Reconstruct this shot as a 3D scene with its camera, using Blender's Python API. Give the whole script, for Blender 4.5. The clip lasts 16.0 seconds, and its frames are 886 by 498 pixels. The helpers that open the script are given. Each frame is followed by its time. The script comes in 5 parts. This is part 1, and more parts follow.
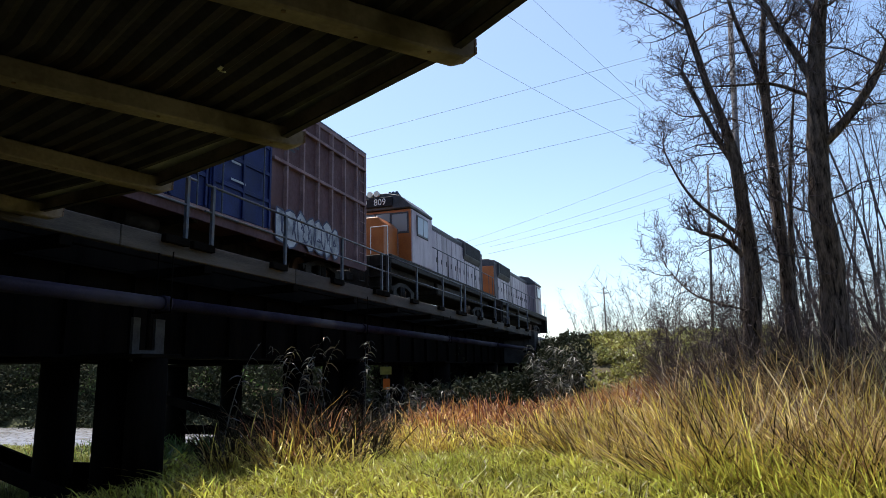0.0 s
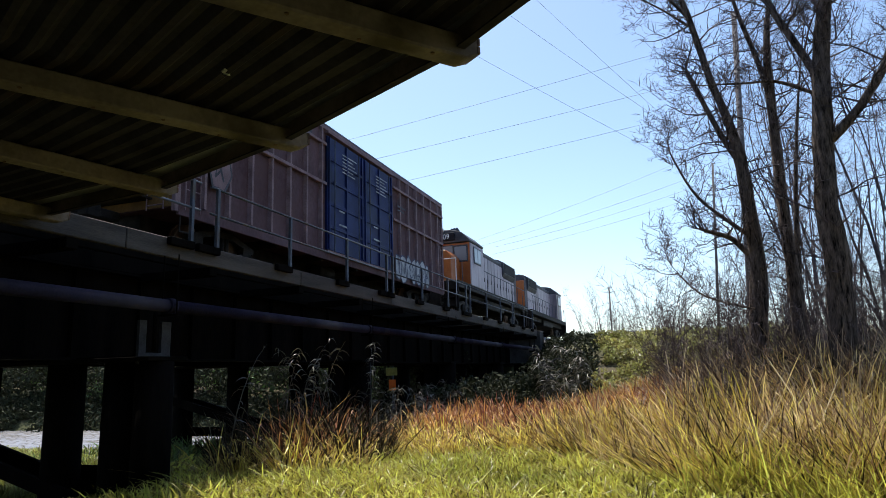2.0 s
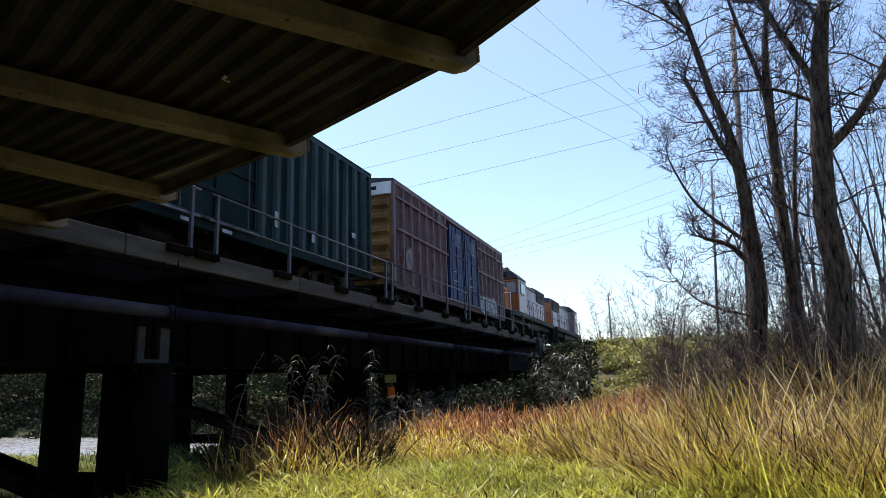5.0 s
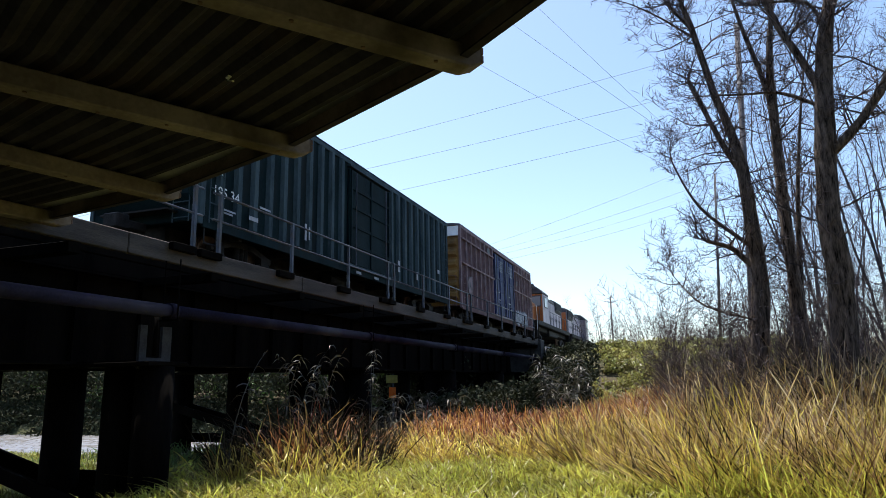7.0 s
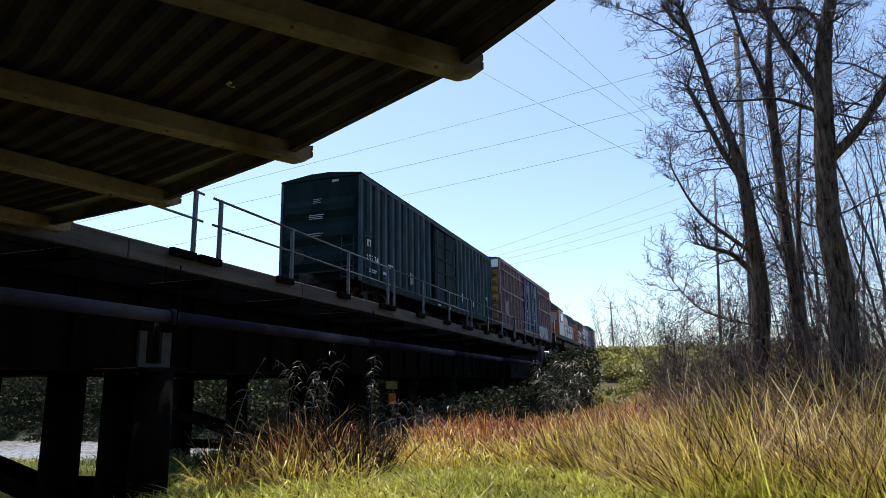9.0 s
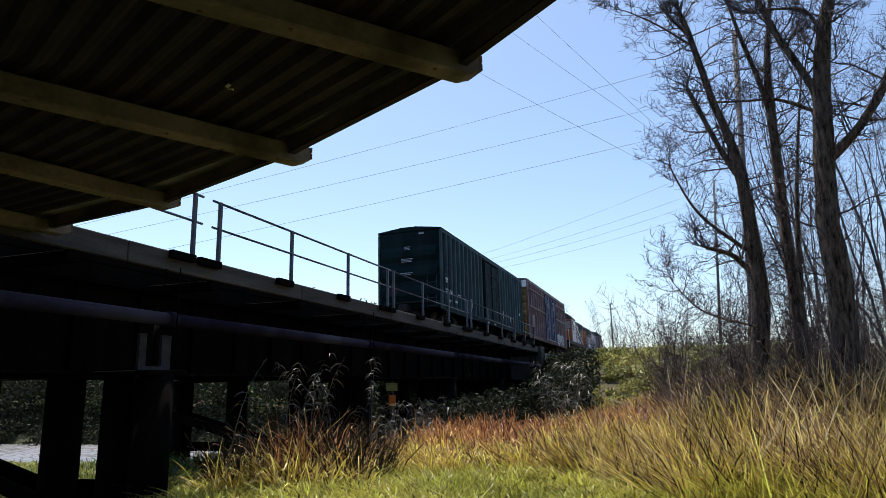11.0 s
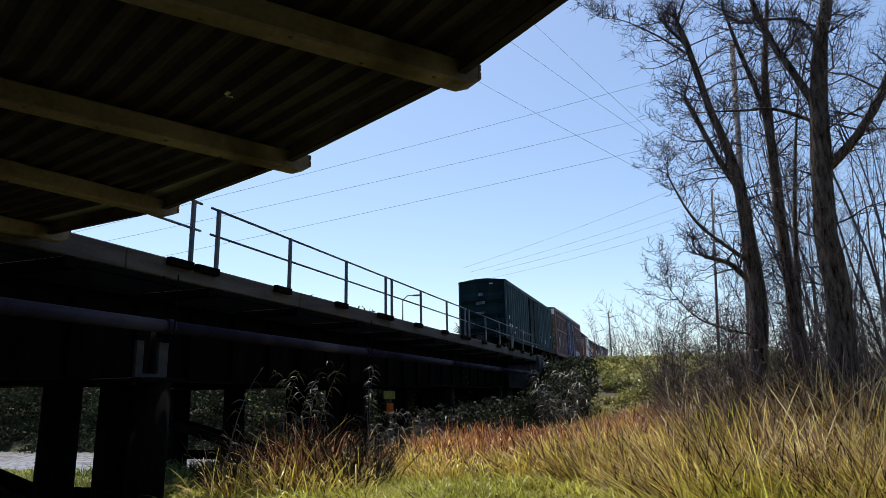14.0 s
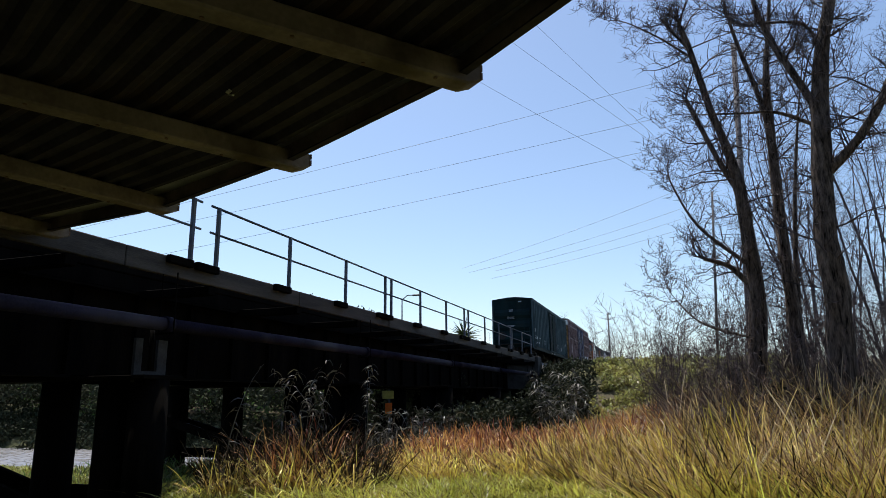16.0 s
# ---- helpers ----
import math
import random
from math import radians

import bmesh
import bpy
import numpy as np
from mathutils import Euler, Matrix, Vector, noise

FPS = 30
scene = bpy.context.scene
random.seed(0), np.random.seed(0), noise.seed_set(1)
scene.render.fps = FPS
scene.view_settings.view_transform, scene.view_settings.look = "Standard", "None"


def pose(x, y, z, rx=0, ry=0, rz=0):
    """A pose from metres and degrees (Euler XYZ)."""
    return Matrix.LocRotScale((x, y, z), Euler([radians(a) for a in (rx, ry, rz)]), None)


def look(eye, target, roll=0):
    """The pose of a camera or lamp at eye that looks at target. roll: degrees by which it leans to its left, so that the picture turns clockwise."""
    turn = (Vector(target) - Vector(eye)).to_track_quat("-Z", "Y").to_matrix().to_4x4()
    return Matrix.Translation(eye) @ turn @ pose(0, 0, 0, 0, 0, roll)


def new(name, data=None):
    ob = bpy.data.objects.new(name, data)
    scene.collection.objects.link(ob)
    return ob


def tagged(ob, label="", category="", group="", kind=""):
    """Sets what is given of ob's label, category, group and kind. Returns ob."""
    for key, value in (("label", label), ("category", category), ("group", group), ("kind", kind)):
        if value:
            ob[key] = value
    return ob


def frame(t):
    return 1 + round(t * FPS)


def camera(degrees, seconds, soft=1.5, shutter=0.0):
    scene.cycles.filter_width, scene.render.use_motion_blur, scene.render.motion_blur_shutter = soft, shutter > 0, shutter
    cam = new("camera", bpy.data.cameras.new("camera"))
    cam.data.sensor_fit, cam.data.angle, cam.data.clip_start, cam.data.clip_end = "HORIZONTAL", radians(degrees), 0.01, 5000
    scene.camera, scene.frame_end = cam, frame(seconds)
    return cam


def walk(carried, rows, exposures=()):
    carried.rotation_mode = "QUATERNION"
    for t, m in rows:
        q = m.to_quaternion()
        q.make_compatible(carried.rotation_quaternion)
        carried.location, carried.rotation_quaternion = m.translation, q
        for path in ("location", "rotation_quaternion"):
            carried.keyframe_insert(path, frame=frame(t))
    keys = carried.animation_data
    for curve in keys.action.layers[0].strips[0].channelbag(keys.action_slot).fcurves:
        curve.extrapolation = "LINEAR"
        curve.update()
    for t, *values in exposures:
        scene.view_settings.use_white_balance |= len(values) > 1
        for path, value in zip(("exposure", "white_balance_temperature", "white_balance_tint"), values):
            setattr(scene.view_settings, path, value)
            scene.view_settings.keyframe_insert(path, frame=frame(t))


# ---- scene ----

# ---------------------------------------------------------------- camera
cam = camera(68.4, 16.0, soft=0.6)
EYE = (0.0, 0.0, 1.6)
# seconds, pitch, roll, yaw; the track runs along +y
PATH = [
    (0, 10.65, 1.36, 18.74), (0.5, 10.53, 1.44, 18.82), (1, 10.66, 1.55, 18.66), (1.5, 10.61, 1.49, 18.64), (2, 10.72, 1.70, 19.23),
    (2.5, 10.99, 1.71, 19.56), (3, 11.17, 2.01, 19.27), (3.5, 11.25, 2.03, 19.25), (4, 11.21, 1.83, 19.09), (6.5, 11.50, 1.27, 19.31),
    (7, 11.40, 1.13, 19.26), (7.5, 11.66, 1.14, 19.24), (8, 11.76, 1.10, 19.53), (8.5, 11.93, 1.07, 19.30), (9, 11.91, 1.11, 19.26),
    (11.5, 12.15, 1.32, 19.27), (12, 12.29, 1.20, 19.28), (12.5, 12.21, 1.03, 19.22), (13, 12.35, 1.02, 19.17), (13.5, 12.27, 1.07, 19.31),
    (14, 12.74, 1.16, 19.08), (14.5, 12.53, 0.93, 18.82), (15, 12.61, 0.81, 19.02), (15.5, 12.80, 0.71, 18.90), (16, 12.75, 0.67, 18.96)]
EXPOSURES = [(0.0, 0.64), (4.0, 0.77), (7.0, 0.77), (9.0, 0.63), (12.5, 0.39), (16.0, 0.27)]
walk(cam, [(t, pose(*EYE, 90 + p, r, y)) for t, p, r, y in PATH], EXPOSURES)

# ---------------------------------------------------------------- light
SUN_AZ, SUN_EL = -46.0, 64.0          # degrees right of the track, degrees up
world = bpy.data.worlds.new("world")
scene.world = world
world.use_nodes = True
wn = world.node_tree.nodes
sky = wn.new("ShaderNodeTexSky")
sky.sky_type, sky.sun_disc = "NISHITA", False
sky.sun_elevation, sky.sun_rotation = radians(SUN_EL), radians(SUN_AZ)
sky.air_density, sky.dust_density, sky.ozone_density = 1.0, 0.8, 2.2
world.node_tree.links.new(sky.outputs[0], wn["Background"].inputs[0])
wn["Background"].inputs[1].default_value = 0.14
sun = new("sun", bpy.data.lights.new("sun", "SUN"))
sun.data.energy, sun.data.angle, sun.data.color = 4.4, radians(0.5), (1.0, 0.95, 0.86)
sx, sy = math.sin(radians(SUN_AZ)), math.cos(radians(SUN_AZ))
sun.matrix_world = look((sx * 60, sy * 60, 60 * math.tan(radians(SUN_EL))), (0, 0, 0))


# ---------------------------------------------------------------- materials
def mat(name, a, b, rough=0.7, metal=0.0, scale=4.0, fine=40.0, bump=0.2, stretch=(1, 1, 1), vary="", spread=0.3, through_light=0.0, stain=None, spec=0.5):
    """Colours a and b mixed by noise at two scales, with relief. vary: 'island' or 'object' shifts the brightness piece by piece."""
    m = bpy.data.materials.new(name)
    m.use_nodes = True
    n, ln = m.node_tree.nodes, m.node_tree.links
    p = n["Principled BSDF"]
    tc = n.new("ShaderNodeTexCoord")
    mp = n.new("ShaderNodeMapping")
    mp.inputs["Scale"].default_value = stretch
    ln.new(tc.outputs["Object"], mp.inputs[0])
    n1, n2 = n.new("ShaderNodeTexNoise"), n.new("ShaderNodeTexNoise")
    for node, sc, de in ((n1, scale, 5.0), (n2, fine, 3.0)):
        node.inputs["Scale"].default_value, node.inputs["Detail"].default_value = sc, de
        ln.new(mp.outputs[0], node.inputs["Vector"])
    add = n.new("ShaderNodeMath")
    add.operation = "MULTIPLY_ADD"
    ln.new(n2.outputs[0], add.inputs[0])
    add.inputs[1].default_value = 0.45
    sub = n.new("ShaderNodeMath")
    sub.operation = "SUBTRACT"
    ln.new(n1.outputs[0], sub.inputs[0])
    sub.inputs[1].default_value = 0.22
    ln.new(sub.outputs[0], add.inputs[2])
    ramp = n.new("ShaderNodeValToRGB")
    ramp.color_ramp.elements[0].position, ramp.color_ramp.elements[1].position = 0.3, 0.7
    ramp.color_ramp.elements[0].color, ramp.color_ramp.elements[1].color = (*a, 1), (*b, 1)
    ln.new(add.outputs[0], ramp.inputs[0])
    colour = ramp.outputs[0]
    if stain:
        n3, r3, mx = n.new("ShaderNodeTexNoise"), n.new("ShaderNodeValToRGB"), n.new("ShaderNodeMixRGB")
        n3.inputs["Scale"].default_value, n3.inputs["Detail"].default_value = scale * 0.6, 8.0
        ln.new(mp.outputs[0], n3.inputs["Vector"])
        r3.color_ramp.elements[0].position, r3.color_ramp.elements[1].position = 0.52, 0.68
        ln.new(n3.outputs[0], r3.inputs[0])
        ln.new(r3.outputs[0], mx.inputs[0])
        ln.new(colour, mx.inputs[1])
        mx.inputs[2].default_value = (*stain, 1)
        colour = mx.outputs[0]
    if vary:
        hs, mr = n.new("ShaderNodeHueSaturation"), n.new("ShaderNodeMapRange")
        src = n.new("ShaderNodeNewGeometry").outputs["Random Per Island"] if vary == "island" else n.new("ShaderNodeObjectInfo").outputs["Random"]
        ln.new(src, mr.inputs[0])
        mr.inputs[3].default_value, mr.inputs[4].default_value = 1 - spread, 1 + spread
        ln.new(mr.outputs[0], hs.inputs["Value"])
        mh = n.new("ShaderNodeMapRange")
        ln.new(src, mh.inputs[0])
        mh.inputs[3].default_value, mh.inputs[4].default_value = 0.5 - spread * 0.05, 0.5 + spread * 0.05
        ln.new(mh.outputs[0], hs.inputs["Hue"])
        ln.new(colour, hs.inputs["Color"])
        colour = hs.outputs[0]
    ln.new(colour, p.inputs["Base Color"])
    p.inputs["Roughness"].default_value, p.inputs["Metallic"].default_value = rough, metal
    p.inputs["Specular IOR Level"].default_value = spec
    if bump:
        bp = n.new("ShaderNodeBump")
        bp.inputs["Strength"].default_value, bp.inputs["Distance"].default_value = bump, 0.02
        ln.new(add.outputs[0], bp.inputs["Height"])
        ln.new(bp.outputs[0], p.inputs["Normal"])
    if through_light:
        tr, mix = n.new("ShaderNodeBsdfTranslucent"), n.new("ShaderNodeMixShader")
        ln.new(colour, tr.inputs[0])
        mix.inputs[0].default_value = through_light
        ln.new(p.outputs[0], mix.inputs[1])
        ln.new(tr.outputs[0], mix.inputs[2])
        ln.new(mix.outputs[0], n["Material Output"].inputs[0])
    return m


M = {
    "turf": mat("turf", (0.032, 0.036, 0.012), (0.085, 0.085, 0.025), 0.95, 0, 0.35, 6, 0.6, stain=(0.075, 0.055, 0.028)),
    "ballast": mat("ballast", (0.05, 0.047, 0.045), (0.12, 0.115, 0.11), 0.9, 0, 3, 30, 0.8),
    # Far darker than creosote: the trestle's deep shade is put into this colour.
    "timber": mat("shade_dark_creosote", (0.002, 0.0018, 0.0017), (0.008, 0.0065, 0.0055), 0.9, 0, 2, 26, 0.5, (1, 1, 0.2), spec=0.02),
    "walk_timber": mat("weathered_timber", (0.024, 0.019, 0.0155), (0.075, 0.06, 0.05), 0.85, 0, 1.5, 22, 0.4, (4, 0.5, 4), "object", 0.15),
    "beam": mat("weathered_beam", (0.175, 0.137, 0.112), (0.31, 0.253, 0.21), 0.85, 0, 2.2, 24, 0.4, stain=(0.09, 0.07, 0.05), spec=0.15),
    # Much darker than bare zinc: shade under the deck is put into the colour.
    "sheet": mat("shade_dark_galvanised", (0.023, 0.0195, 0.025), (0.06, 0.051, 0.062), 0.7, 0.1, 1.6, 18, 0.15, stain=(0.05, 0.032, 0.024), spec=0.12),
    "rust": mat("rusted_steel", (0.10, 0.055, 0.035), (0.20, 0.12, 0.08), 0.8, 0.2, 5, 40, 0.4),
    "steel": mat("painted_steel", (0.03, 0.038, 0.056), (0.075, 0.09, 0.125), 0.55, 0.2, 6, 50, 0.15, stain=(0.08, 0.065, 0.055)),
    "pipe": mat("pipe_coating", (0.009, 0.0075, 0.016), (0.025, 0.021, 0.038), 0.8, 0.1, 1.2, 30, 0.15, stain=(0.05, 0.045, 0.055), spec=0.06),
    "concrete": mat("concrete", (0.27, 0.26, 0.25), (0.43, 0.42, 0.40), 0.85, 0, 2, 25, 0.3),
    "rail": mat("rail_steel", (0.12, 0.08, 0.06), (0.25, 0.2, 0.17), 0.5, 0.6, 4, 40, 0.2),
    "black": mat("black_undergear", (0.012, 0.012, 0.013), (0.04, 0.036, 0.034), 0.7, 0.1, 5, 40, 0.3, spec=0.1),
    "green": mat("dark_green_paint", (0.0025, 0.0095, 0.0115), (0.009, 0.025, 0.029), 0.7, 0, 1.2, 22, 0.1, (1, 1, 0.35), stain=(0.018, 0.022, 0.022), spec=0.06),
    # Paler copy of the green: light caught by ribs and trim is painted in.
    "green_rib": mat("lit_green_paint", (0.026, 0.046, 0.055), (0.07, 0.105, 0.12), 0.7, 0, 2, 22, 0.1, (1, 1, 0.3), spec=0.06),
    "brown": mat("faded_brown_paint", (0.078, 0.043, 0.048), (0.15, 0.094, 0.103), 0.65, 0, 0.8, 14, 0.08, (1, 1, 0.7), stain=(0.11, 0.064, 0.066), spec=0.06),
    "brown_rib": mat("brown_rib_paint", (0.155, 0.10, 0.105), (0.28, 0.195, 0.205), 0.6, 0, 2.5, 26, 0.1, spec=0.1),
    "tan": mat("ochre_end_paint", (0.19, 0.108, 0.036), (0.33, 0.195, 0.07), 0.6, 0, 1.0, 18, 0.1, stain=(0.11, 0.065, 0.03), spec=0.1),
    "white": mat("white_paint", (0.62, 0.63, 0.65), (0.82, 0.82, 0.82), 0.55, 0, 2, 25, 0.05),
    "blue": mat("blue_door_paint", (0.006, 0.012, 0.062), (0.015, 0.03, 0.135), 0.5, 0, 1.2, 22, 0.08, stain=(0.012, 0.018, 0.055), spec=0.12),
    "loco_orange": mat("orange_paint", (0.27, 0.075, 0.014), (0.42, 0.13, 0.03), 0.45, 0, 1.5, 20, 0.05, stain=(0.45, 0.14, 0.04)),
    "loco_side": mat("pale_hood_paint", (0.36, 0.30, 0.35), (0.56, 0.49, 0.54), 0.45, 0, 1.0, 16, 0.05, (1, 1, 0.3), stain=(0.20, 0.16, 0.18), spec=0.1),
    "loco_roof": mat("dark_roof_paint", (0.045, 0.047, 0.055), (0.11, 0.11, 0.125), 0.5, 0, 1.5, 18, 0.1, spec=0.1),
    "faded": mat("faded_lettering", (0.20, 0.22, 0.26), (0.42, 0.44, 0.48), 0.6, 0, 3, 30, 0.0, stain=(0.06, 0.07, 0.09)),
    # Dim violet that paints the shadow lines between the pale hood doors.
    "hood_seam": mat("hood_seam_shadow", (0.07, 0.06, 0.075), (0.14, 0.12, 0.14), 0.6, 0, 2, 20, 0.05, spec=0.1),
    "flag": mat("orange_flag", (0.75, 0.20, 0.03), (0.90, 0.32, 0.06), 0.6, 0, 6, 40, 0.0, through_light=0.5),
    "rubber": mat("dark_grille", (0.012, 0.012, 0.016), (0.03, 0.03, 0.036), 0.7, 0, 6, 60, 0.3, spec=0.1),
    "bark": mat("ridged_bark", (0.008, 0.006, 0.005), (0.185, 0.145, 0.12), 0.95, 0, 9, 34, 2.2, (1.8, 1.8, 0.35), spec=0.1),
    "twig": mat("twig_bark", (0.028, 0.02, 0.022), (0.115, 0.085, 0.085), 0.8, 0, 6, 30, 0.2, vary="island", spread=0.5),
    "wire": mat("aluminium_wire", (0.30, 0.33, 0.40), (0.40, 0.43, 0.50), 0.5, 0.4, 1, 10, 0.0),
    "pole": mat("pole_wood", (0.09, 0.08, 0.085), (0.2, 0.18, 0.18), 0.9, 0, 2, 20, 0.3),
    "grass": mat("lush_grass", (0.29, 0.295, 0.042), (0.60, 0.53, 0.115), 0.4, 0, 0.5, 8, 0.0, vary="island", spread=0.6, through_light=0.5),
    "reed": mat("yellowing_reed", (0.33, 0.265, 0.055), (0.66, 0.50, 0.14), 0.4, 0, 0.35, 6, 0.0, vary="island", spread=0.75, through_light=0.45),
    "reed_red": mat("russet_reed", (0.26, 0.12, 0.05), (0.52, 0.31, 0.14), 0.5, 0, 0.35, 6, 0.0, vary="island", spread=0.7, through_light=0.4),
    "reed_dry": mat("straw_reed", (0.36, 0.30, 0.20), (0.66, 0.57, 0.42), 0.65, 0, 0.5, 6, 0.0, vary="island", spread=0.45, through_light=0.3),
    "old_concrete": mat("dark_concrete", (0.03, 0.028, 0.026), (0.09, 0.085, 0.08), 0.9, 0, 2, 25, 0.3, spec=0.1),
    "bracket": mat("bracket_plate", (0.035, 0.034, 0.035), (0.07, 0.068, 0.07), 0.8, 0.1, 4, 30, 0.2, spec=0.1),
    # Dark colour of the unseen backdrop that holds back light from behind.
    "wood": mat("backdrop_dark", (0.012, 0.012, 0.008), (0.04, 0.038, 0.024), 0.95, 0, 0.5, 5, 0.6, spec=0.05),
    "reed_green": mat("green_reed", (0.15, 0.17, 0.035), (0.36, 0.34, 0.085), 0.45, 0, 0.5, 8, 0.0, vary="island", spread=0.7, through_light=0.45),
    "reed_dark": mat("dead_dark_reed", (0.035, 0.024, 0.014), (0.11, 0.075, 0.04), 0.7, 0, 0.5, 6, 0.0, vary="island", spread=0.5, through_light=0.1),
    "bramble": mat("sunny_bramble", (0.16, 0.165, 0.045), (0.40, 0.36, 0.12), 0.5, 0, 0.6, 10, 0.0, vary="island", spread=0.6, through_light=0.35),
    # Dark copy of the leaf colours; the banks' deep shade is painted in.
    "dark_leaf": mat("shade_tinted_leaf", (0.014, 0.02, 0.010), (0.05, 0.055, 0.03), 0.75, 0, 0.6, 10, 0.0, vary="island", spread=0.5, through_light=0.1, spec=0.12),
    "stem": mat("olive_reed_stem", (0.36, 0.26, 0.045), (0.72, 0.53, 0.16), 0.45, 0, 0.5, 6, 0.0, vary="island", spread=0.85, through_light=0.25),
    "stem_tan": mat("tan_dead_stem", (0.40, 0.265, 0.12), (0.74, 0.55, 0.32), 0.55, 0, 0.5, 6, 0.0, vary="island", spread=0.8, through_light=0.2),
    # Near-black stems that stand in for the shaded gaps between lit ones.
    "stem_dark": mat("gap_shade_stem", (0.014, 0.011, 0.007), (0.055, 0.042, 0.024), 0.8, 0, 0.5, 6, 0.0, vary="island", spread=0.6, spec=0.1),
    "stem_red": mat("russet_leaf_blade", (0.26, 0.085, 0.032), (0.56, 0.27, 0.11), 0.5, 0, 0.5, 6, 0.0, vary="island", spread=0.85, through_light=0.25),
    "cane_leaf": mat("silvery_cane_leaf", (0.025, 0.024, 0.017), (0.13, 0.115, 0.085), 0.5, 0, 0.6, 8, 0.0, vary="island", spread=0.8, through_light=0.2),
    "brush": mat("withered_brush", (0.10, 0.072, 0.05), (0.36, 0.26, 0.18), 0.7, 0, 0.5, 6, 0.0, vary="island", spread=0.8, through_light=0.1),
    "ink": mat("dark_blue_spray", (0.012, 0.016, 0.05), (0.03, 0.04, 0.11), 0.6, 0, 3, 30, 0.0),
    "leaf": mat("bramble_leaf", (0.045, 0.085, 0.02), (0.12, 0.17, 0.045), 0.55, 0, 0.6, 10, 0.0, vary="island", spread=0.7, through_light=0.4),
}


def glassy(name, colour, rough=0.08):
    m = bpy.data.materials.new(name)
    m.use_nodes = True
    p = m.node_tree.nodes["Principled BSDF"]
    p.inputs["Base Color"].default_value, p.inputs["Roughness"].default_value = (*colour, 1), rough
    return m


M["glass"] = glassy("cab_glass", (0.25, 0.27, 0.30), 0.05)
M["lens"] = glassy("lamp_lens", (0.7, 0.68, 0.6), 0.15)


# Pale base colour: the sun's glare on the ripples is painted in.
M["water"] = glassy("glare_pale_water", (0.25, 0.24, 0.235), 0.18)


# ---------------------------------------------------------------- mesh helpers
def mesh_of(name, bm, material):
    me = bpy.data.meshes.new(name)
    bm.to_mesh(me)
    bm.free()
    me.materials.append(material)
    return me


def part(name, bm, material, parent, label=""):
    ob = new(name, mesh_of(name, bm, material))
    ob.parent = parent
    if label:
        ob["label"] = label
    return ob


def thing(name, label, category, group="", kind="", m=None):
    ob = new(name)
    ob.empty_display_size = 0.3
    if m is not None:
        ob.matrix_basis = m
    return tagged(ob, label, category, group, kind)


def box(bm, x0, x1, y0, y1, z0, z1, m=None):
    vs = [bm.verts.new((x, y, z)) for z in (z0, z1) for x, y in ((x0, y0), (x1, y0), (x1, y1), (x0, y1))]
    for f in ((3, 2, 1, 0), (4, 5, 6, 7), (0, 1, 5, 4), (1, 2, 6, 5), (2, 3, 7, 6), (3, 0, 4, 7)):
        bm.faces.new([vs[i] for i in f])
    if m is not None:
        for v in vs:
            v.co = m @ v.co
    return vs


def tube(bm, p, q, r0, r1=None, n=8, caps=True):
    """A round bar from p to q."""
    r1 = r0 if r1 is None else r1
    p, q = Vector(p), Vector(q)
    turn = (q - p).to_track_quat("Z", "Y")
    rings = []
    for c, r in ((p, r0), (q, r1)):
        rings.append([bm.verts.new(c + turn @ Vector((r * math.cos(2 * math.pi * i / n), r * math.sin(2 * math.pi * i / n), 0))) for i in range(n)])
    for i in range(n):
        f = bm.faces.new((rings[0][i], rings[0][(i + 1) % n], rings[1][(i + 1) % n], rings[1][i]))
        f.smooth = n > 6
    if caps:
        bm.faces.new(rings[0][::-1])
        bm.faces.new(rings[1])


def prism(bm, outline, y0, y1):
    """An outline of (x, z) drawn out along y."""
    a = [bm.verts.new((x, y0, z)) for x, z in outline]
    b = [bm.verts.new((x, y1, z)) for x, z in outline]
    n = len(outline)
    for i in range(n):
        bm.faces.new((a[i], a[(i + 1) % n], b[(i + 1) % n], b[i]))
    bm.faces.new(a[::-1])
    bm.faces.new(b)
    bmesh.ops.recalc_face_normals(bm, faces=bm.faces)


def soften(bm, w=0.01):
    bmesh.ops.bevel(bm, geom=bm.edges[:], offset=w, segments=1, affect="EDGES", clamp_overlap=True)
    return bm


def one_box(x0, x1, y0, y1, z0, z1, w=0.0, m=None):
    bm = bmesh.new()
    box(bm, x0, x1, y0, y1, z0, z1, m)
    return soften(bm, w) if w else bm


def one_tube(p, q, r0, r1=None, n=10):
    bm = bmesh.new()
    tube(bm, p, q, r0, r1, n)
    return bm


def raw_mesh(name, verts, faces, material, smooth=False):
    """A mesh from arrays: verts (n, 3), faces (m, k)."""
    me = bpy.data.meshes.new(name)
    k = faces.shape[1]
    me.vertices.add(len(verts))
    me.vertices.foreach_set("co", np.ascontiguousarray(verts, np.float32).ravel())
    me.loops.add(faces.size)
    me.loops.foreach_set("vertex_index", np.ascontiguousarray(faces, np.int32).ravel())
    me.polygons.add(len(faces))
    me.polygons.foreach_set("loop_start", np.arange(0, faces.size, k, dtype=np.int32))
    me.polygons.foreach_set("use_smooth", np.full(len(faces), smooth))
    me.update(calc_edges=True)
    me.validate()
    me.materials.append(material)
    return me


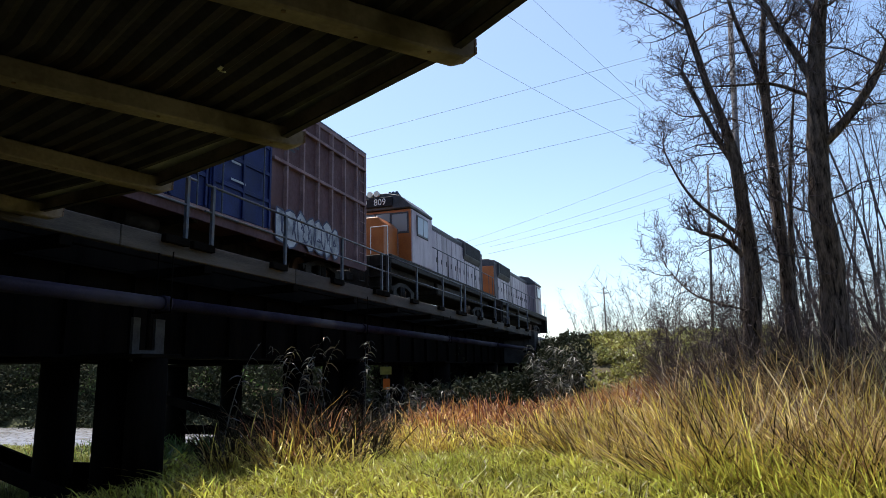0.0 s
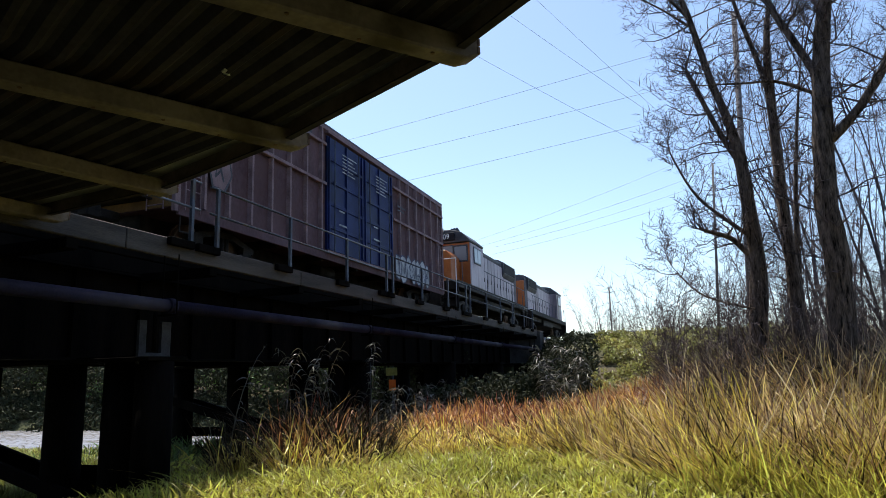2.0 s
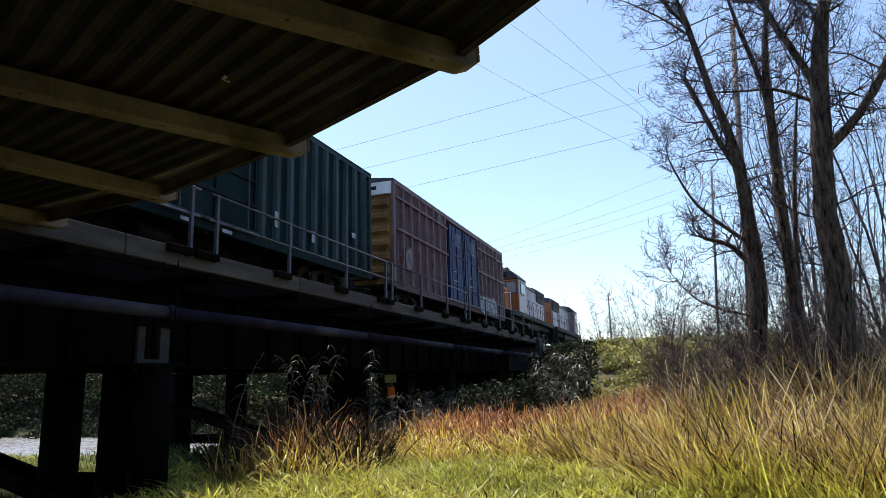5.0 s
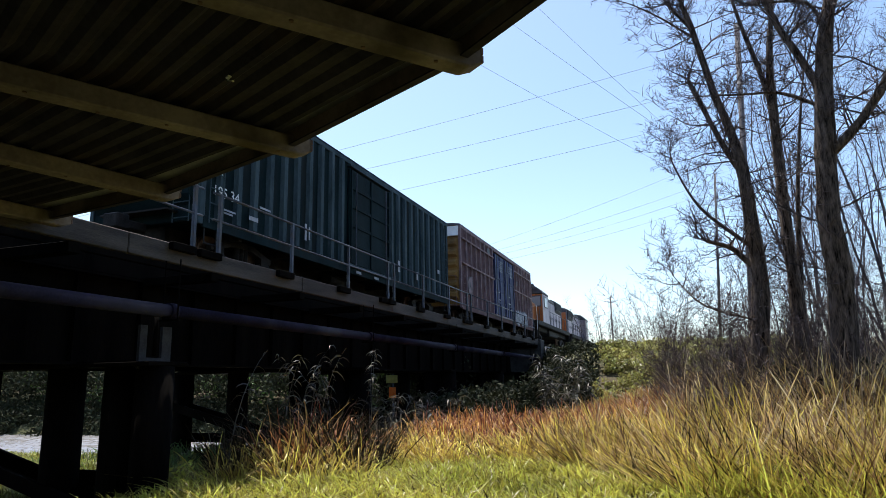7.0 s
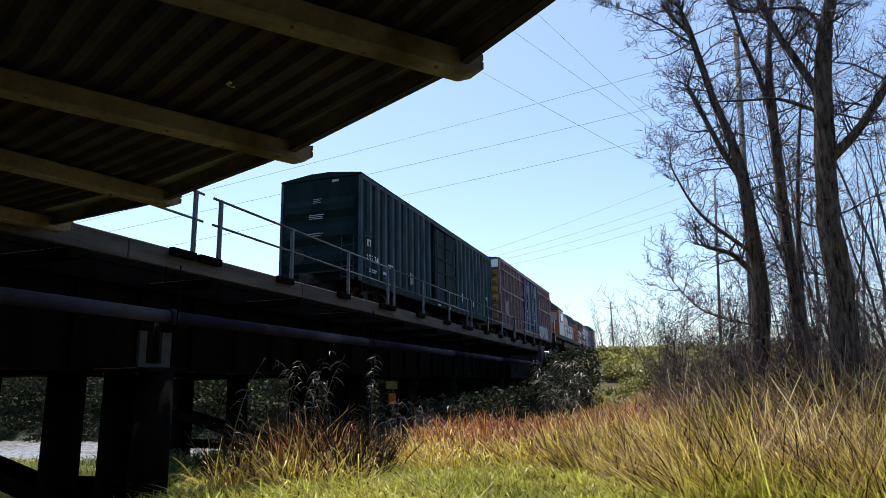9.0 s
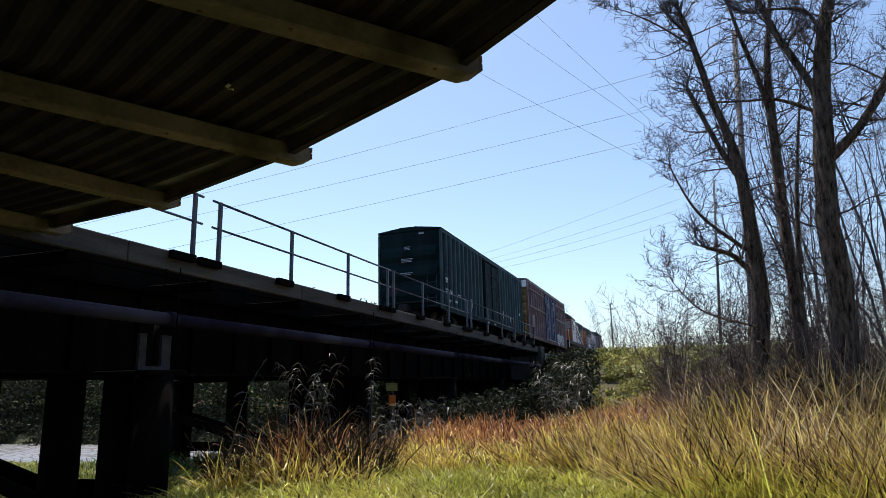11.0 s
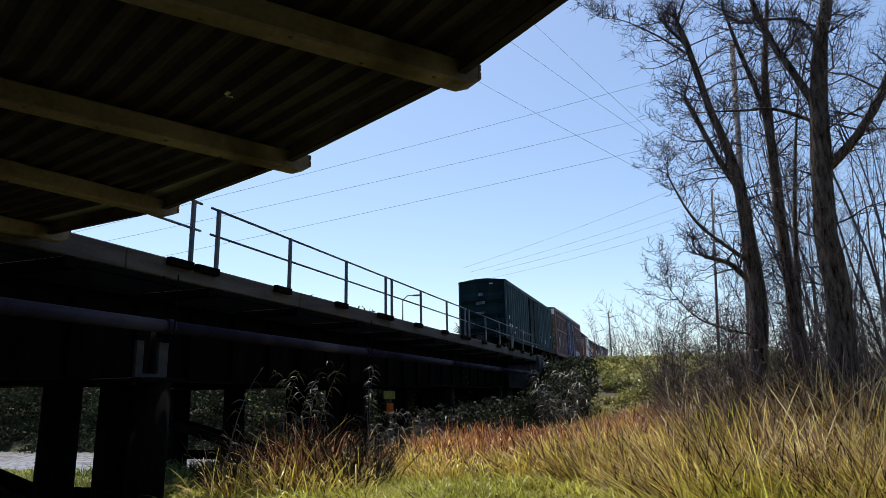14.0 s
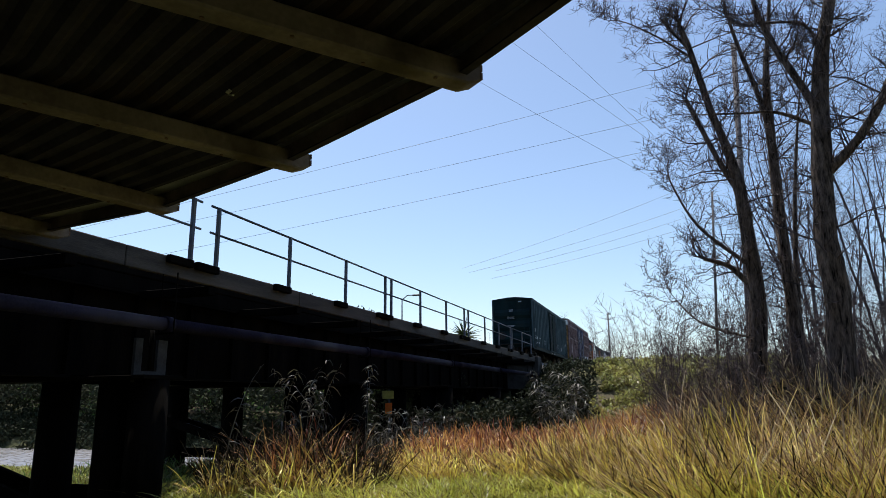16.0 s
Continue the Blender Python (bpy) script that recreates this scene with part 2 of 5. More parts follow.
def lettering(text, size, material, parent, m, name="lettering", label=""):
    cu = bpy.data.curves.new(name, "FONT")
    cu.body, cu.size, cu.extrude = text, size, 0.004
    tmp = new(name, cu)
    bpy.context.view_layer.update()
    me = bpy.data.meshes.new_from_object(tmp)
    bpy.data.objects.remove(tmp)
    me.materials.clear()
    me.materials.append(material)
    ob = new(name, me)
    ob.parent, ob.matrix_basis = parent, m
    if label:
        ob["label"] = label
    return ob


def ss(a, b, x):
    u = np.clip((np.asarray(x, float) - a) / (b - a), 0, 1)
    return u * u * (3 - 2 * u)


# ---------------------------------------------------------------- ground
RAIL_X, RAIL_Z = -10.6, 4.1
EDGE_X, WALK_Z = -7.47, 3.87


def ground_z(x, y):
    x, y = np.asarray(x, float), np.asarray(y, float)
    right = (0.9 * ss(9, 15, y + 0.25 * x) + 0.5 * ss(15, 28, y)) * ss(-3.5, 3.0, x)
    right = right + (3.1 - right) * ss(28, 38, y)
    low = -0.35 * ss(-6, -9, x)
    near = 20.4 + 0.07 * (x + 20)
    bed = low - 1.1 * ss(near - 6.5, near - 0.3, y) * (1 - ss(near + 5.2, near + 7.2, y)) * ss(-8.5, -11.0, x) + 1.6 * ss(near + 6.5, near + 12, y) * ss(-12, -16, x)
    left = bed * (1 - ss(35, 41, y)) + 3.15 * ss(35, 41, y)
    w = ss(-8.5, -5.0, x)
    z = right * w + left * (1 - w)
    z = z + 0.06 * np.sin(x * 1.7 + 0.6 * y) * np.sin(y * 1.3) + 0.03 * np.sin(3.7 * x) * np.sin(4.1 * y + x)
    return z + 0.6 * np.sin(x * 0.011) * np.sin(y * 0.013) * ss(60, 160, np.hypot(x, y))


def axis(lo, hi, fine_lo, fine_hi, step):
    mid = np.arange(fine_lo, fine_hi + step / 2, step)
    out = np.geomspace(1, hi - fine_hi, 26) + fine_hi
    inn = fine_lo - np.geomspace(1, fine_lo - lo, 26)[::-1]
    return np.concatenate([inn, mid, out])


def build_ground():
    xs, ys = axis(-1500, 1500, -30, 26, 0.4), axis(-1500, 2500, -6, 50, 0.4)
    gx, gy = np.meshgrid(xs, ys)
    verts = np.stack([gx, gy, ground_z(gx, gy)], -1).reshape(-1, 3)
    i = np.arange(len(ys) - 1)[:, None] * len(xs) + np.arange(len(xs) - 1)[None]
    faces = np.stack([i, i + 1, i + 1 + len(xs), i + len(xs)], -1).reshape(-1, 4)
    ob = new("ground", raw_mesh("ground", verts, faces, M["turf"], True))
    tagged(ob, "damp grassy ground rising to a railway bank", "ground", kind="structure")
    # the stream, wind-rippled where it shows between the posts
    r = np.random.RandomState(3)
    xs, ys = np.concatenate([[-90.0, -60.0], np.arange(-46, -9.4, 0.11)]), np.concatenate([[12.0], np.arange(16.0, 27.6, 0.11), [28.6]])
    gx, gy = np.meshgrid(xs, ys)
    gz = np.full_like(gx, -0.75)
    for _ in range(14):
        a, lam = np.pi / 2 + 0.3 + r.normal(0, 0.4), r.uniform(0.3, 0.9)
        gz += 0.021 * lam * np.sin((gx * np.cos(a) + gy * np.sin(a)) * 2 * np.pi / lam + r.uniform(0, 6.28) + 0.8 * np.sin(gx * 0.7 + a) * np.sin(gy * 0.9))
    i = np.arange(len(ys) - 1)[:, None] * len(xs) + np.arange(len(xs) - 1)[None]
    faces = np.stack([i, i + 1, i + 1 + len(xs), i + len(xs)], -1).reshape(-1, 4)
    ob = new("water", raw_mesh("water", np.stack([gx, gy, gz], -1).reshape(-1, 3), faces, M["water"], True))
    tagged(ob, "rippled stream water with sun glare put in its pale colour", "water", kind="structure")


build_ground()


# ---------------------------------------------------------------- railway trestle
BENTS = [-6.0, 1.1, 8.15, 15.2, 22.1, 29.0, 36.0]
TRESTLE_Y0, TRESTLE_Y1 = -12.0, 38.5


def build_trestle():
    tr = thing("railway_trestle", "dark timber and steel railway trestle carrying one track", "bridge")
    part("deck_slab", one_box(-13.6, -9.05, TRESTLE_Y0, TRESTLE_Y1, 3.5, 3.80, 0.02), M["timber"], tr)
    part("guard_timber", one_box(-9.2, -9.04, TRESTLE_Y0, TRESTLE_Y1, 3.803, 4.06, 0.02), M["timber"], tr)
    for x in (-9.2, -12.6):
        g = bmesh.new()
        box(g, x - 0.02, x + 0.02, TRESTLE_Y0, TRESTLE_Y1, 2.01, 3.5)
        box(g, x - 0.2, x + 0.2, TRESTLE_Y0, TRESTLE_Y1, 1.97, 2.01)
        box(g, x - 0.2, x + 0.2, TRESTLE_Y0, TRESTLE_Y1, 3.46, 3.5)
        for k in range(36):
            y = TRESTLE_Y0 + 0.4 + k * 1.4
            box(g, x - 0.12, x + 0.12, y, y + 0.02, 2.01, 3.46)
        part("girder", g, M["timber"], tr, "deep plate girder with shade put in its black colour")
    # edge beam of the walkway, in lengths
    y = TRESTLE_Y0
    while y < TRESTLE_Y1 - 0.1:
        y1 = min(y + 4.85, TRESTLE_Y1)
        part("edge_beam", one_box(EDGE_X - 0.09, EDGE_X, y, y1 - 0.012, 3.54, 3.86, 0.012), M["walk_timber"], tr, "weathered pale edge beam")
        y = y1
    # open walkway of narrow slats, the sun falls through
    for k in range(5):
        part("walkway_slat", one_box(-8.12 + k * 0.115, -8.09 + k * 0.115, TRESTLE_Y0, TRESTLE_Y1, 3.72, 3.77), M["walk_timber"], tr)
    for k in range(18):
        y = TRESTLE_Y0 + 1 + k * 2.9
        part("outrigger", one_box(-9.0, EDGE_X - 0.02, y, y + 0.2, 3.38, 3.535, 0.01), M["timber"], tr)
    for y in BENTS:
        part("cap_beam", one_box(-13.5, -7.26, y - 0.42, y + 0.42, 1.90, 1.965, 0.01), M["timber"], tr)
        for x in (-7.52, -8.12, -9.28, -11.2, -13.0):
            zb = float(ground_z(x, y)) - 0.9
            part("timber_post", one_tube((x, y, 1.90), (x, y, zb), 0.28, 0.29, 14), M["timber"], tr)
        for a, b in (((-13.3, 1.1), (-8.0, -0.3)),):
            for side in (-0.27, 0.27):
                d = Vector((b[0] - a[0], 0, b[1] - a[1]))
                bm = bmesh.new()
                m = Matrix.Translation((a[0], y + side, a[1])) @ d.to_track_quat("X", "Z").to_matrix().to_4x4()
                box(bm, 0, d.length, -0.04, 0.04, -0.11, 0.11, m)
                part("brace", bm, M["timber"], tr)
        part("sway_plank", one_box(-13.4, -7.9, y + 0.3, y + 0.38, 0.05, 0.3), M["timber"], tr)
    # abutment
    part("abutment", one_box(-14.2, -7.3, 38.5, 39.6, -0.6, 3.86, 0.03), M["old_concrete"], tr, "dark concrete abutment")
    return tr


def build_track():
    tk = thing("railway_track", "single railway track with rusty rails on timber sleepers", "track", kind="structure")
    bm = bmesh.new()
    box(bm, -1.35, 1.35, -0.11, 0.11, -0.13, 0.05)
    me = mesh_of("sleeper", soften(bm, 0.01), M["timber"])
    for k in range(150):
        ob = new("sleeper", me)
        ob.parent, ob.location = tk, (RAIL_X, -11.5 + k * 0.55, 3.94)
    for x in (-0.755, 0.755):
        bm = bmesh.new()
        o = [(-0.07, 0), (0.07, 0), (0.07, 0.012), (0.01, 0.03), (0.01, 0.10), (0.036, 0.115), (0.036, 0.15), (-0.036, 0.15), (-0.036, 0.115), (-0.01, 0.10), (-0.01, 0.03), (-0.07, 0.012)]
        prism(bm, [(RAIL_X + x + a, 3.992 + b * 0.72) for a, b in o], -40, 400)
        part("rail", bm, M["rail"], tk)
    bm = bmesh.new()
    prism(bm, [(-13.4, 3.0), (-12.4, 3.93), (-8.8, 3.93), (-7.2, 3.0)], 39.62, 400)
    part("ballast", bm, M["ballast"], tk, "grey ballast shoulder")


def build_handrail():
    """Panels of two pipe rails on flat posts, each post on a bracket."""
    panels = [(-10.2, (0.0, 2.4, 4.8, 7.25)), (-1.9, (0.0, 2.4, 4.9, 7.3)), (5.9, (0.1, 2.8)), (9.36, (0.0, 2.36, 4.93, 7.33)), (17.12, (0.0, 2.34, 4.93, 7.13)), (24.8, (0.0, 2.45, 4.9, 7.3)), (32.4, (0.0, 2.4, 4.8))]
    for y0, posts in panels:
        h = thing("handrail", "blue-grey steel pipe handrail on the trestle walkway", "handrail", "handrail panels")
        x = EDGE_X + 0.05
        for p in posts:
            y = y0 + p
            bm = bmesh.new()
            box(bm, x - 0.03, x + 0.03, y - 0.035, y + 0.035, 3.87, 4.95)
            part("post", soften(bm, 0.006), M["steel"], h)
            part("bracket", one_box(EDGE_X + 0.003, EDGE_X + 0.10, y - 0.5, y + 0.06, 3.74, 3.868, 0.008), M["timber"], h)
        for z, r in ((4.93, 0.024), (4.45, 0.022)):
            part("rail", one_tube((x, y0 + posts[0] - 0.20, z), (x, y0 + posts[-1] + 0.20, z), r, n=8), M["steel"], h)


def build_pipe():
    pp = thing("utility_pipe", "grey-violet steel pipe slung along the trestle", "pipe")
    px, pz = -7.3, 2.735
    ys = [-12.0] + BENTS[1:] + [38.4]
    for a, b in zip(ys[:-1], ys[1:]):
        part("pipe_length", one_tube((px, a + 0.02, pz), (px, b - 0.02, pz), 0.10, n=20), M["pipe"], pp)
    for y in BENTS[1:]:
        part("coupling", one_tube((px, y - 0.07, pz), (px, y + 0.07, pz), 0.125, n=20), M["pipe"], pp)
        bm = bmesh.new()
        for dx in (-0.14, 0.14):
            tube(bm, (px + dx, y, pz - 0.14), (px + dx, y, 3.54), 0.012, n=6)
        box(bm, px - 0.18, px + 0.18, y - 0.03, y + 0.03, pz - 0.155, pz - 0.127)
        part("hanger", bm, M["timber"], pp)
        if y > 9:
            continue
        # pale U-shaped plate fixed under the pipe
        u = bmesh.new()
        u_x = -7.62
        box(u, u_x, u_x + 0.05, y - 0.30, y - 0.16, 1.86, 2.52)
        box(u, u_x, u_x + 0.05, y + 0.16, y + 0.36, 1.86, 2.52)
        box(u, u_x, u_x + 0.05, y - 0.16, y + 0.16, 1.86, 2.03)
        part("bracket_plate", u, M["bracket"], pp, "pale U-shaped bracket plate")
        part("bracket_arm", one_box(-9.2, -7.62, y - 0.1, y + 0.1, 1.9, 2.0), M["timber"], pp)
        part("clamp", one_tube((u_x + 0.06, y, 2.05), (u_x + 0.06, y, 2.66), 0.035, n=8), M["timber"], pp)


build_trestle()
build_track()
build_handrail()
build_pipe()

# ---------------------------------------------------------------- curved walkway overhead
CX, CY, R_OUT, R_IN = -8.17, -8.07, 13.9, 7.0
SOFFIT = 3.575
BEAM_ANGLES = [4.4, 12.9, 21.95, 30.75, 39.4, 47.95, 56.45, 64.95]


TRIM = {12.9: 0.10, 21.95: 0.05, 30.75: 0.02}
SKEW = {12.9: 2.0, 21.95: 7.5, 30.75: 8.0, 39.4: 9.0}


def edge_r(a):
    """Radius of the deck's outer edge, slightly drawn in towards the right."""
    return min(13.80 + (36 - a) * 0.0128, 14.1)


def draw_in(a):
    """How far the edge channel stands back from the deck's edge."""
    return 0.20 - 0.10 * float(ss(20, 33, a))


def at(r, a, z):
    return Vector((CX + r * math.sin(radians(a)), CY + r * math.cos(radians(a)), z))


def build_overhead():
    w = thing("curved_footbridge", "curved footbridge with pale cross beams and a corrugated metal deck", "bridge")
    bolt = mesh_of("bolt", one_tube((0, 0, -0.008), (0, 0, 0.01), 0.014, n=6), M["rust"])
    for a in BEAM_ANGLES:
        tip = at(edge_r(a) + 0.03, a, 0)
        m = Matrix.Translation(tip) @ Matrix.Rotation(radians(-a - SKEW.get(a, 3.0)), 4, "Z")
        cut = TRIM.get(a, 0.0)
        bm = bmesh.new()
        o = [(-6.4, SOFFIT), (-cut - 0.10, SOFFIT), (-cut, SOFFIT + 0.045), (-cut, SOFFIT + 0.16), (-6.4, SOFFIT + 0.16)]
        va, vb = [bm.verts.new(m @ Vector((-0.08, q, z))) for q, z in o], [bm.verts.new(m @ Vector((0.08, q, z))) for q, z in o]
        for i in range(5):
            bm.faces.new((va[i], va[(i + 1) % 5], vb[(i + 1) % 5], vb[i]))
        bm.faces.new(va[::-1])
        bm.faces.new(vb)
        bmesh.ops.recalc_face_normals(bm, faces=bm.faces)
        beam = part("cross_beam", soften(bm, 0.012), M["beam"], w, "pale weathered cross beam")
        for zz, th in ((SOFFIT + 0.05, 0.05), (SOFFIT + 0.11, 0.045)):
            bm = bmesh.new()
            box(bm, -0.085, 0.085, -cut - 0.012, -cut + 0.006, zz, zz + th, m)
            part("end_plate", bm, M["rust"] if th < 0.08 else M["beam"], beam)
        for r in np.arange(0.35, 4.6, 0.47):
            ob = new("bolt", bolt)
            ob.parent, ob.location = beam, m @ Vector((0.035 * (-1) ** int(r / 0.47), -r, SOFFIT))
    for a0, a1 in zip([2.6] + BEAM_ANGLES, BEAM_ANGLES + [67.0]):
        # corrugated sheet's colour already carries the shade under the deck
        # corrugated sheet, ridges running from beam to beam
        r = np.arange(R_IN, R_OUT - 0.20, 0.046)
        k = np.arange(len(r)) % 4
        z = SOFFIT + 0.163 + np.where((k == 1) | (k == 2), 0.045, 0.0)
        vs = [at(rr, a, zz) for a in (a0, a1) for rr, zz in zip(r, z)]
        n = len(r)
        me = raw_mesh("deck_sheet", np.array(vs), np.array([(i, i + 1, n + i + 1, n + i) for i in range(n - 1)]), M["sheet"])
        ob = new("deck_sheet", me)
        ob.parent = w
        top = bmesh.new()
        q = [at(R_IN, a0, 0), at(edge_r(a0), a0, 0), at(edge_r(a1), a1, 0), at(R_IN, a1, 0)]
        lo = [top.verts.new((v.x, v.y, SOFFIT + 0.225)) for v in q]
        hi = [top.verts.new((v.x, v.y, SOFFIT + 0.32)) for v in q]
        for i in range(4):
            top.faces.new((lo[i], lo[(i + 1) % 4], hi[(i + 1) % 4], hi[i]))
        top.faces.new(lo[::-1])
        top.faces.new(hi)
        bmesh.ops.recalc_face_normals(top, faces=top.faces)
        part("deck_topping", top, M["concrete"], w)
        for r0, r1, z0, z1, nm in ((-0.06, 0.0, SOFFIT + 0.055, SOFFIT + 0.067, "edge_flange"), (-0.014, 0.0, SOFFIT + 0.069, SOFFIT + 0.222, "edge_web")):
            e = bmesh.new()
            e0, e1 = edge_r(a0) - draw_in(a0), edge_r(a1) - draw_in(a1)
            q = [at(e0 + r0, a0, 0), at(e0 + r1, a0, 0), at(e1 + r1, a1, 0), at(e1 + r0, a1, 0)]
            lo = [e.verts.new((v.x, v.y, z0)) for v in q]
            hi = [e.verts.new((v.x, v.y, z1)) for v in q]
            for i in range(4):
                e.faces.new((lo[i], lo[(i + 1) % 4], hi[(i + 1) % 4], hi[i]))
            e.faces.new(lo[::-1])
            e.faces.new(hi)
            bmesh.ops.recalc_face_normals(e, faces=e.faces)
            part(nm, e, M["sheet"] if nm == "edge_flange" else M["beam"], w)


build_overhead()
# Two pale slips added to stand in for a glint under the deck.
clip = thing("glint_tab", "small pale tab added as a bright glint under the deck", "clip")
bm = bmesh.new()
box(bm, -0.05, 0.05, -0.008, 0.008, -0.012, 0.0, pose(-2.83, 3.6, 3.74, 12, 24, -20))
box(bm, -0.035, 0.035, -0.012, 0.012, -0.012, 0.0, pose(-2.80, 3.55, 3.735, -20, 10, -35))
part("tab", bm, M["lens"], clip)

# ---------------------------------------------------------------- train
def truck(car, y):
    """A two-axle freight truck under a car, its middle at y."""
    tk = part("truck", one_box(-1.0, 1.0, -0.2, 0.2, 0.5, 0.74, 0.02), M["black"], car)
    tk.location = (0, y, 0)
    for x in (-1.0, 1.0):
        part("side_frame", truck_frame(x), M["black"], tk)
    for dy in (-0.88, 0.88):
        for x in (-0.755, 0.755):
            bm = bmesh.new()
            s = 1 if x > 0 else -1
            tube(bm, (x - 0.06, 0, 0), (x + 0.06, 0, 0), 0.42, n=24)
            tube(bm, (x - s * 0.09, 0, 0), (x - s * 0.06, 0, 0), 0.45, n=24)
            tube(bm, (x + s * 0.06, 0, 0), (x + s * 0.09, 0, 0), 0.12, n=12)
            wheel = part("wheel", bm, M["rust"], tk)
            wheel.location = (0, dy, 0.42)
        ax = part("axle", one_tube((-0.7, dy, 0.42), (0.7, dy, 0.42), 0.08, n=8), M["black"], tk)


def truck_frame(x):
    bm = bmesh.new()
    for a, b in (((-1.15, 0.52), (-0.35, 0.75)), ((-0.35, 0.75), (0.35, 0.75)), ((0.35, 0.75), (1.15, 0.52)), ((-1.0, 0.42), (-0.3, 0.25)), ((-0.3, 0.25), (0.3, 0.25)), ((0.3, 0.25), (1.0, 0.42))):
        d = Vector((0, b[0] - a[0], b[1] - a[1]))
        m = Matrix.Translation((x, a[0], a[1])) @ d.to_track_quat("Y", "Z").to_matrix().to_4x4()
        box(bm, -0.07, 0.07, 0, d.length, -0.07, 0.07, m)
    for y in (-0.88, 0.88):
        box(bm, x - 0.09, x + 0.09, y - 0.16, y + 0.16, 0.28, 0.58)
    for y in (-0.16, 0, 0.16):
        tube(bm, (x, y, 0.3), (x, y, 0.7), 0.07, n=8)
    return bm


def ladder(car, x, y0, y1, z0, z1, material, along="y"):
    bm = bmesh.new()
    for k in range(int((z1 - z0) / 0.34) + 1):
        z = z0 + k * 0.34
        if along == "y":
            tube(bm, (x, y0, z), (x, y1, z), 0.014, n=6)
        else:
            tube(bm, (y0, x, z), (y1, x, z), 0.014, n=6)
    for e in (y0, y1):
        p, q = ((x, e, z0 - 0.1), (x, e, z1 + 0.1)) if along == "y" else ((e, x, z0 - 0.1), (e, x, z1 + 0.1))
        tube(bm, p, q, 0.014, n=6)
    part("ladder", bm, material, car)


def coupler(car, y, d):
    bm = bmesh.new()
    box(bm, -0.09, 0.09, min(y, y + d), max(y, y + d), 0.74, 0.94)
    box(bm, -0.2, 0.2, y + d - 0.18, y + d + 0.16, 0.68, 1.0)
    part("coupler", soften(bm, 0.03), M["black"], car)


def box_car(name, label, L, eave, body, rib, end, roof_m, rib_step, bars, ends):
    """A box car, origin on the rails at its rear end; rear faces -y."""
    car = thing(name, label, "freight car", "train")
    w, z0 = 1.47, 0.92
    bm = bmesh.new()
    o = [(-w, z0), (w, z0), (w, eave), (-w, eave)]
    prism(bm, o, 0.06, L - 0.06)
    part("body", bm, body, car)
    # roof with shallow pitch, seams across
    bm = bmesh.new()
    prism(bm, [(-w - 0.05, eave), (w + 0.05, eave), (w + 0.03, eave + 0.06), (0.35, eave + 0.2), (-0.35, eave + 0.2), (-w - 0.03, eave + 0.06)], 0.0, L)
    part("roof", bm, roof_m, car)
    for k in range(1, int(L / 1.2)):
        bm = bmesh.new()
        prism(bm, [(-w, eave + 0.062), (w, eave + 0.062), (0.35, eave + 0.235), (-0.35, eave + 0.235)], k * 1.2, k * 1.2 + 0.06)
        part("roof_seam", bm, roof_m, car)
    for s in (-1, 1):
        part("side_sill", one_box(min(s * (w - 0.02), s * (w + 0.05)), max(s * (w - 0.02), s * (w + 0.05)), 0.1, L - 0.1, z0 - 0.16, z0 + 0.10, 0.01), body, car)
        part("top_chord", one_box(min(s * (w + 0.003), s * (w + 0.05)), max(s * (w + 0.003), s * (w + 0.05)), 0.03, L - 0.03, eave - 0.14, eave - 0.003, 0.01), rib, car)
        for y in (0.0, L - 0.16):
            part("corner_post", one_box(min(s * (w - 0.06), s * (w + 0.04)), max(s * (w - 0.06), s * (w + 0.04)), y, y + 0.16, z0 - 0.1, eave - 0.02, 0.012), rib, car)
        n = int(round(L / rib_step))
        for k in range(1, n):
            y = k * L / n
            if any(a - 0.12 < y < b + 0.12 for a, b in bars["doors"]):
                continue
            bm = bmesh.new()
            o = [(s * w, y - bars["rib"]), (s * (w + bars["deep"]), y - bars["rib"] * 0.6), (s * (w + bars["deep"]), y + bars["rib"] * 0.6), (s * w, y + bars["rib"])]
            lo = [bm.verts.new((x, yy, z0 + 0.1)) for x, yy in o]
            hi = [bm.verts.new((x, yy, eave - 0.14)) for x, yy in o]
            for i in range(4):
                bm.faces.new((lo[i], lo[(i + 1) % 4], hi[(i + 1) % 4], hi[i]))
            bm.faces.new(lo[::-1])
            bm.faces.new(hi)
            bmesh.ops.recalc_face_normals(bm, faces=bm.faces)
            part("side_rib", bm, rib, car)
        for z in bars["rails"]:
            segs, y = [], 0.16
            for a, b in bars["doors"]:
                segs.append((y, a - 0.08))
                y = b + 0.08
            segs.append((y, L - 0.16))
            for a, b in segs:
                if b - a > 0.3:
                    part("side_rail", one_box(min(s * (w + 0.002), s * (w + 0.115)), max(s * (w + 0.002), s * (w + 0.115)), a, b, z, z + 0.09, 0.008), rib, car)
        for a, b in bars["doors"]:
            bm = bmesh.new()
            box(bm, min(s * (w + 0.01), s * (w + 0.085)), max(s * (w + 0.01), s * (w + 0.085)), a, b, z0 + 0.14, eave - 0.30)
            door = part("door", soften(bm, 0.01), bars["door_m"], car, bars["door_label"])
            x = s * (w + 0.085)
            for k in range(1, 5):
                z = z0 + 0.14 + k * (eave - 0.44 - z0) / 5
                part("door_rib", one_box(min(x, x + s * 0.035), max(x, x + s * 0.035), a + 0.06, b - 0.06, z - 0.05, z + 0.05, 0.008), bars["door_m"], door)
            for yy in (a + 0.05, (a + b) / 2 - 0.04, b - 0.13):
                part("door_stile", one_box(min(x, x + s * 0.045), max(x, x + s * 0.045), yy, yy + 0.08, z0 + 0.16, eave - 0.32, 0.008), bars["door_m"], door)
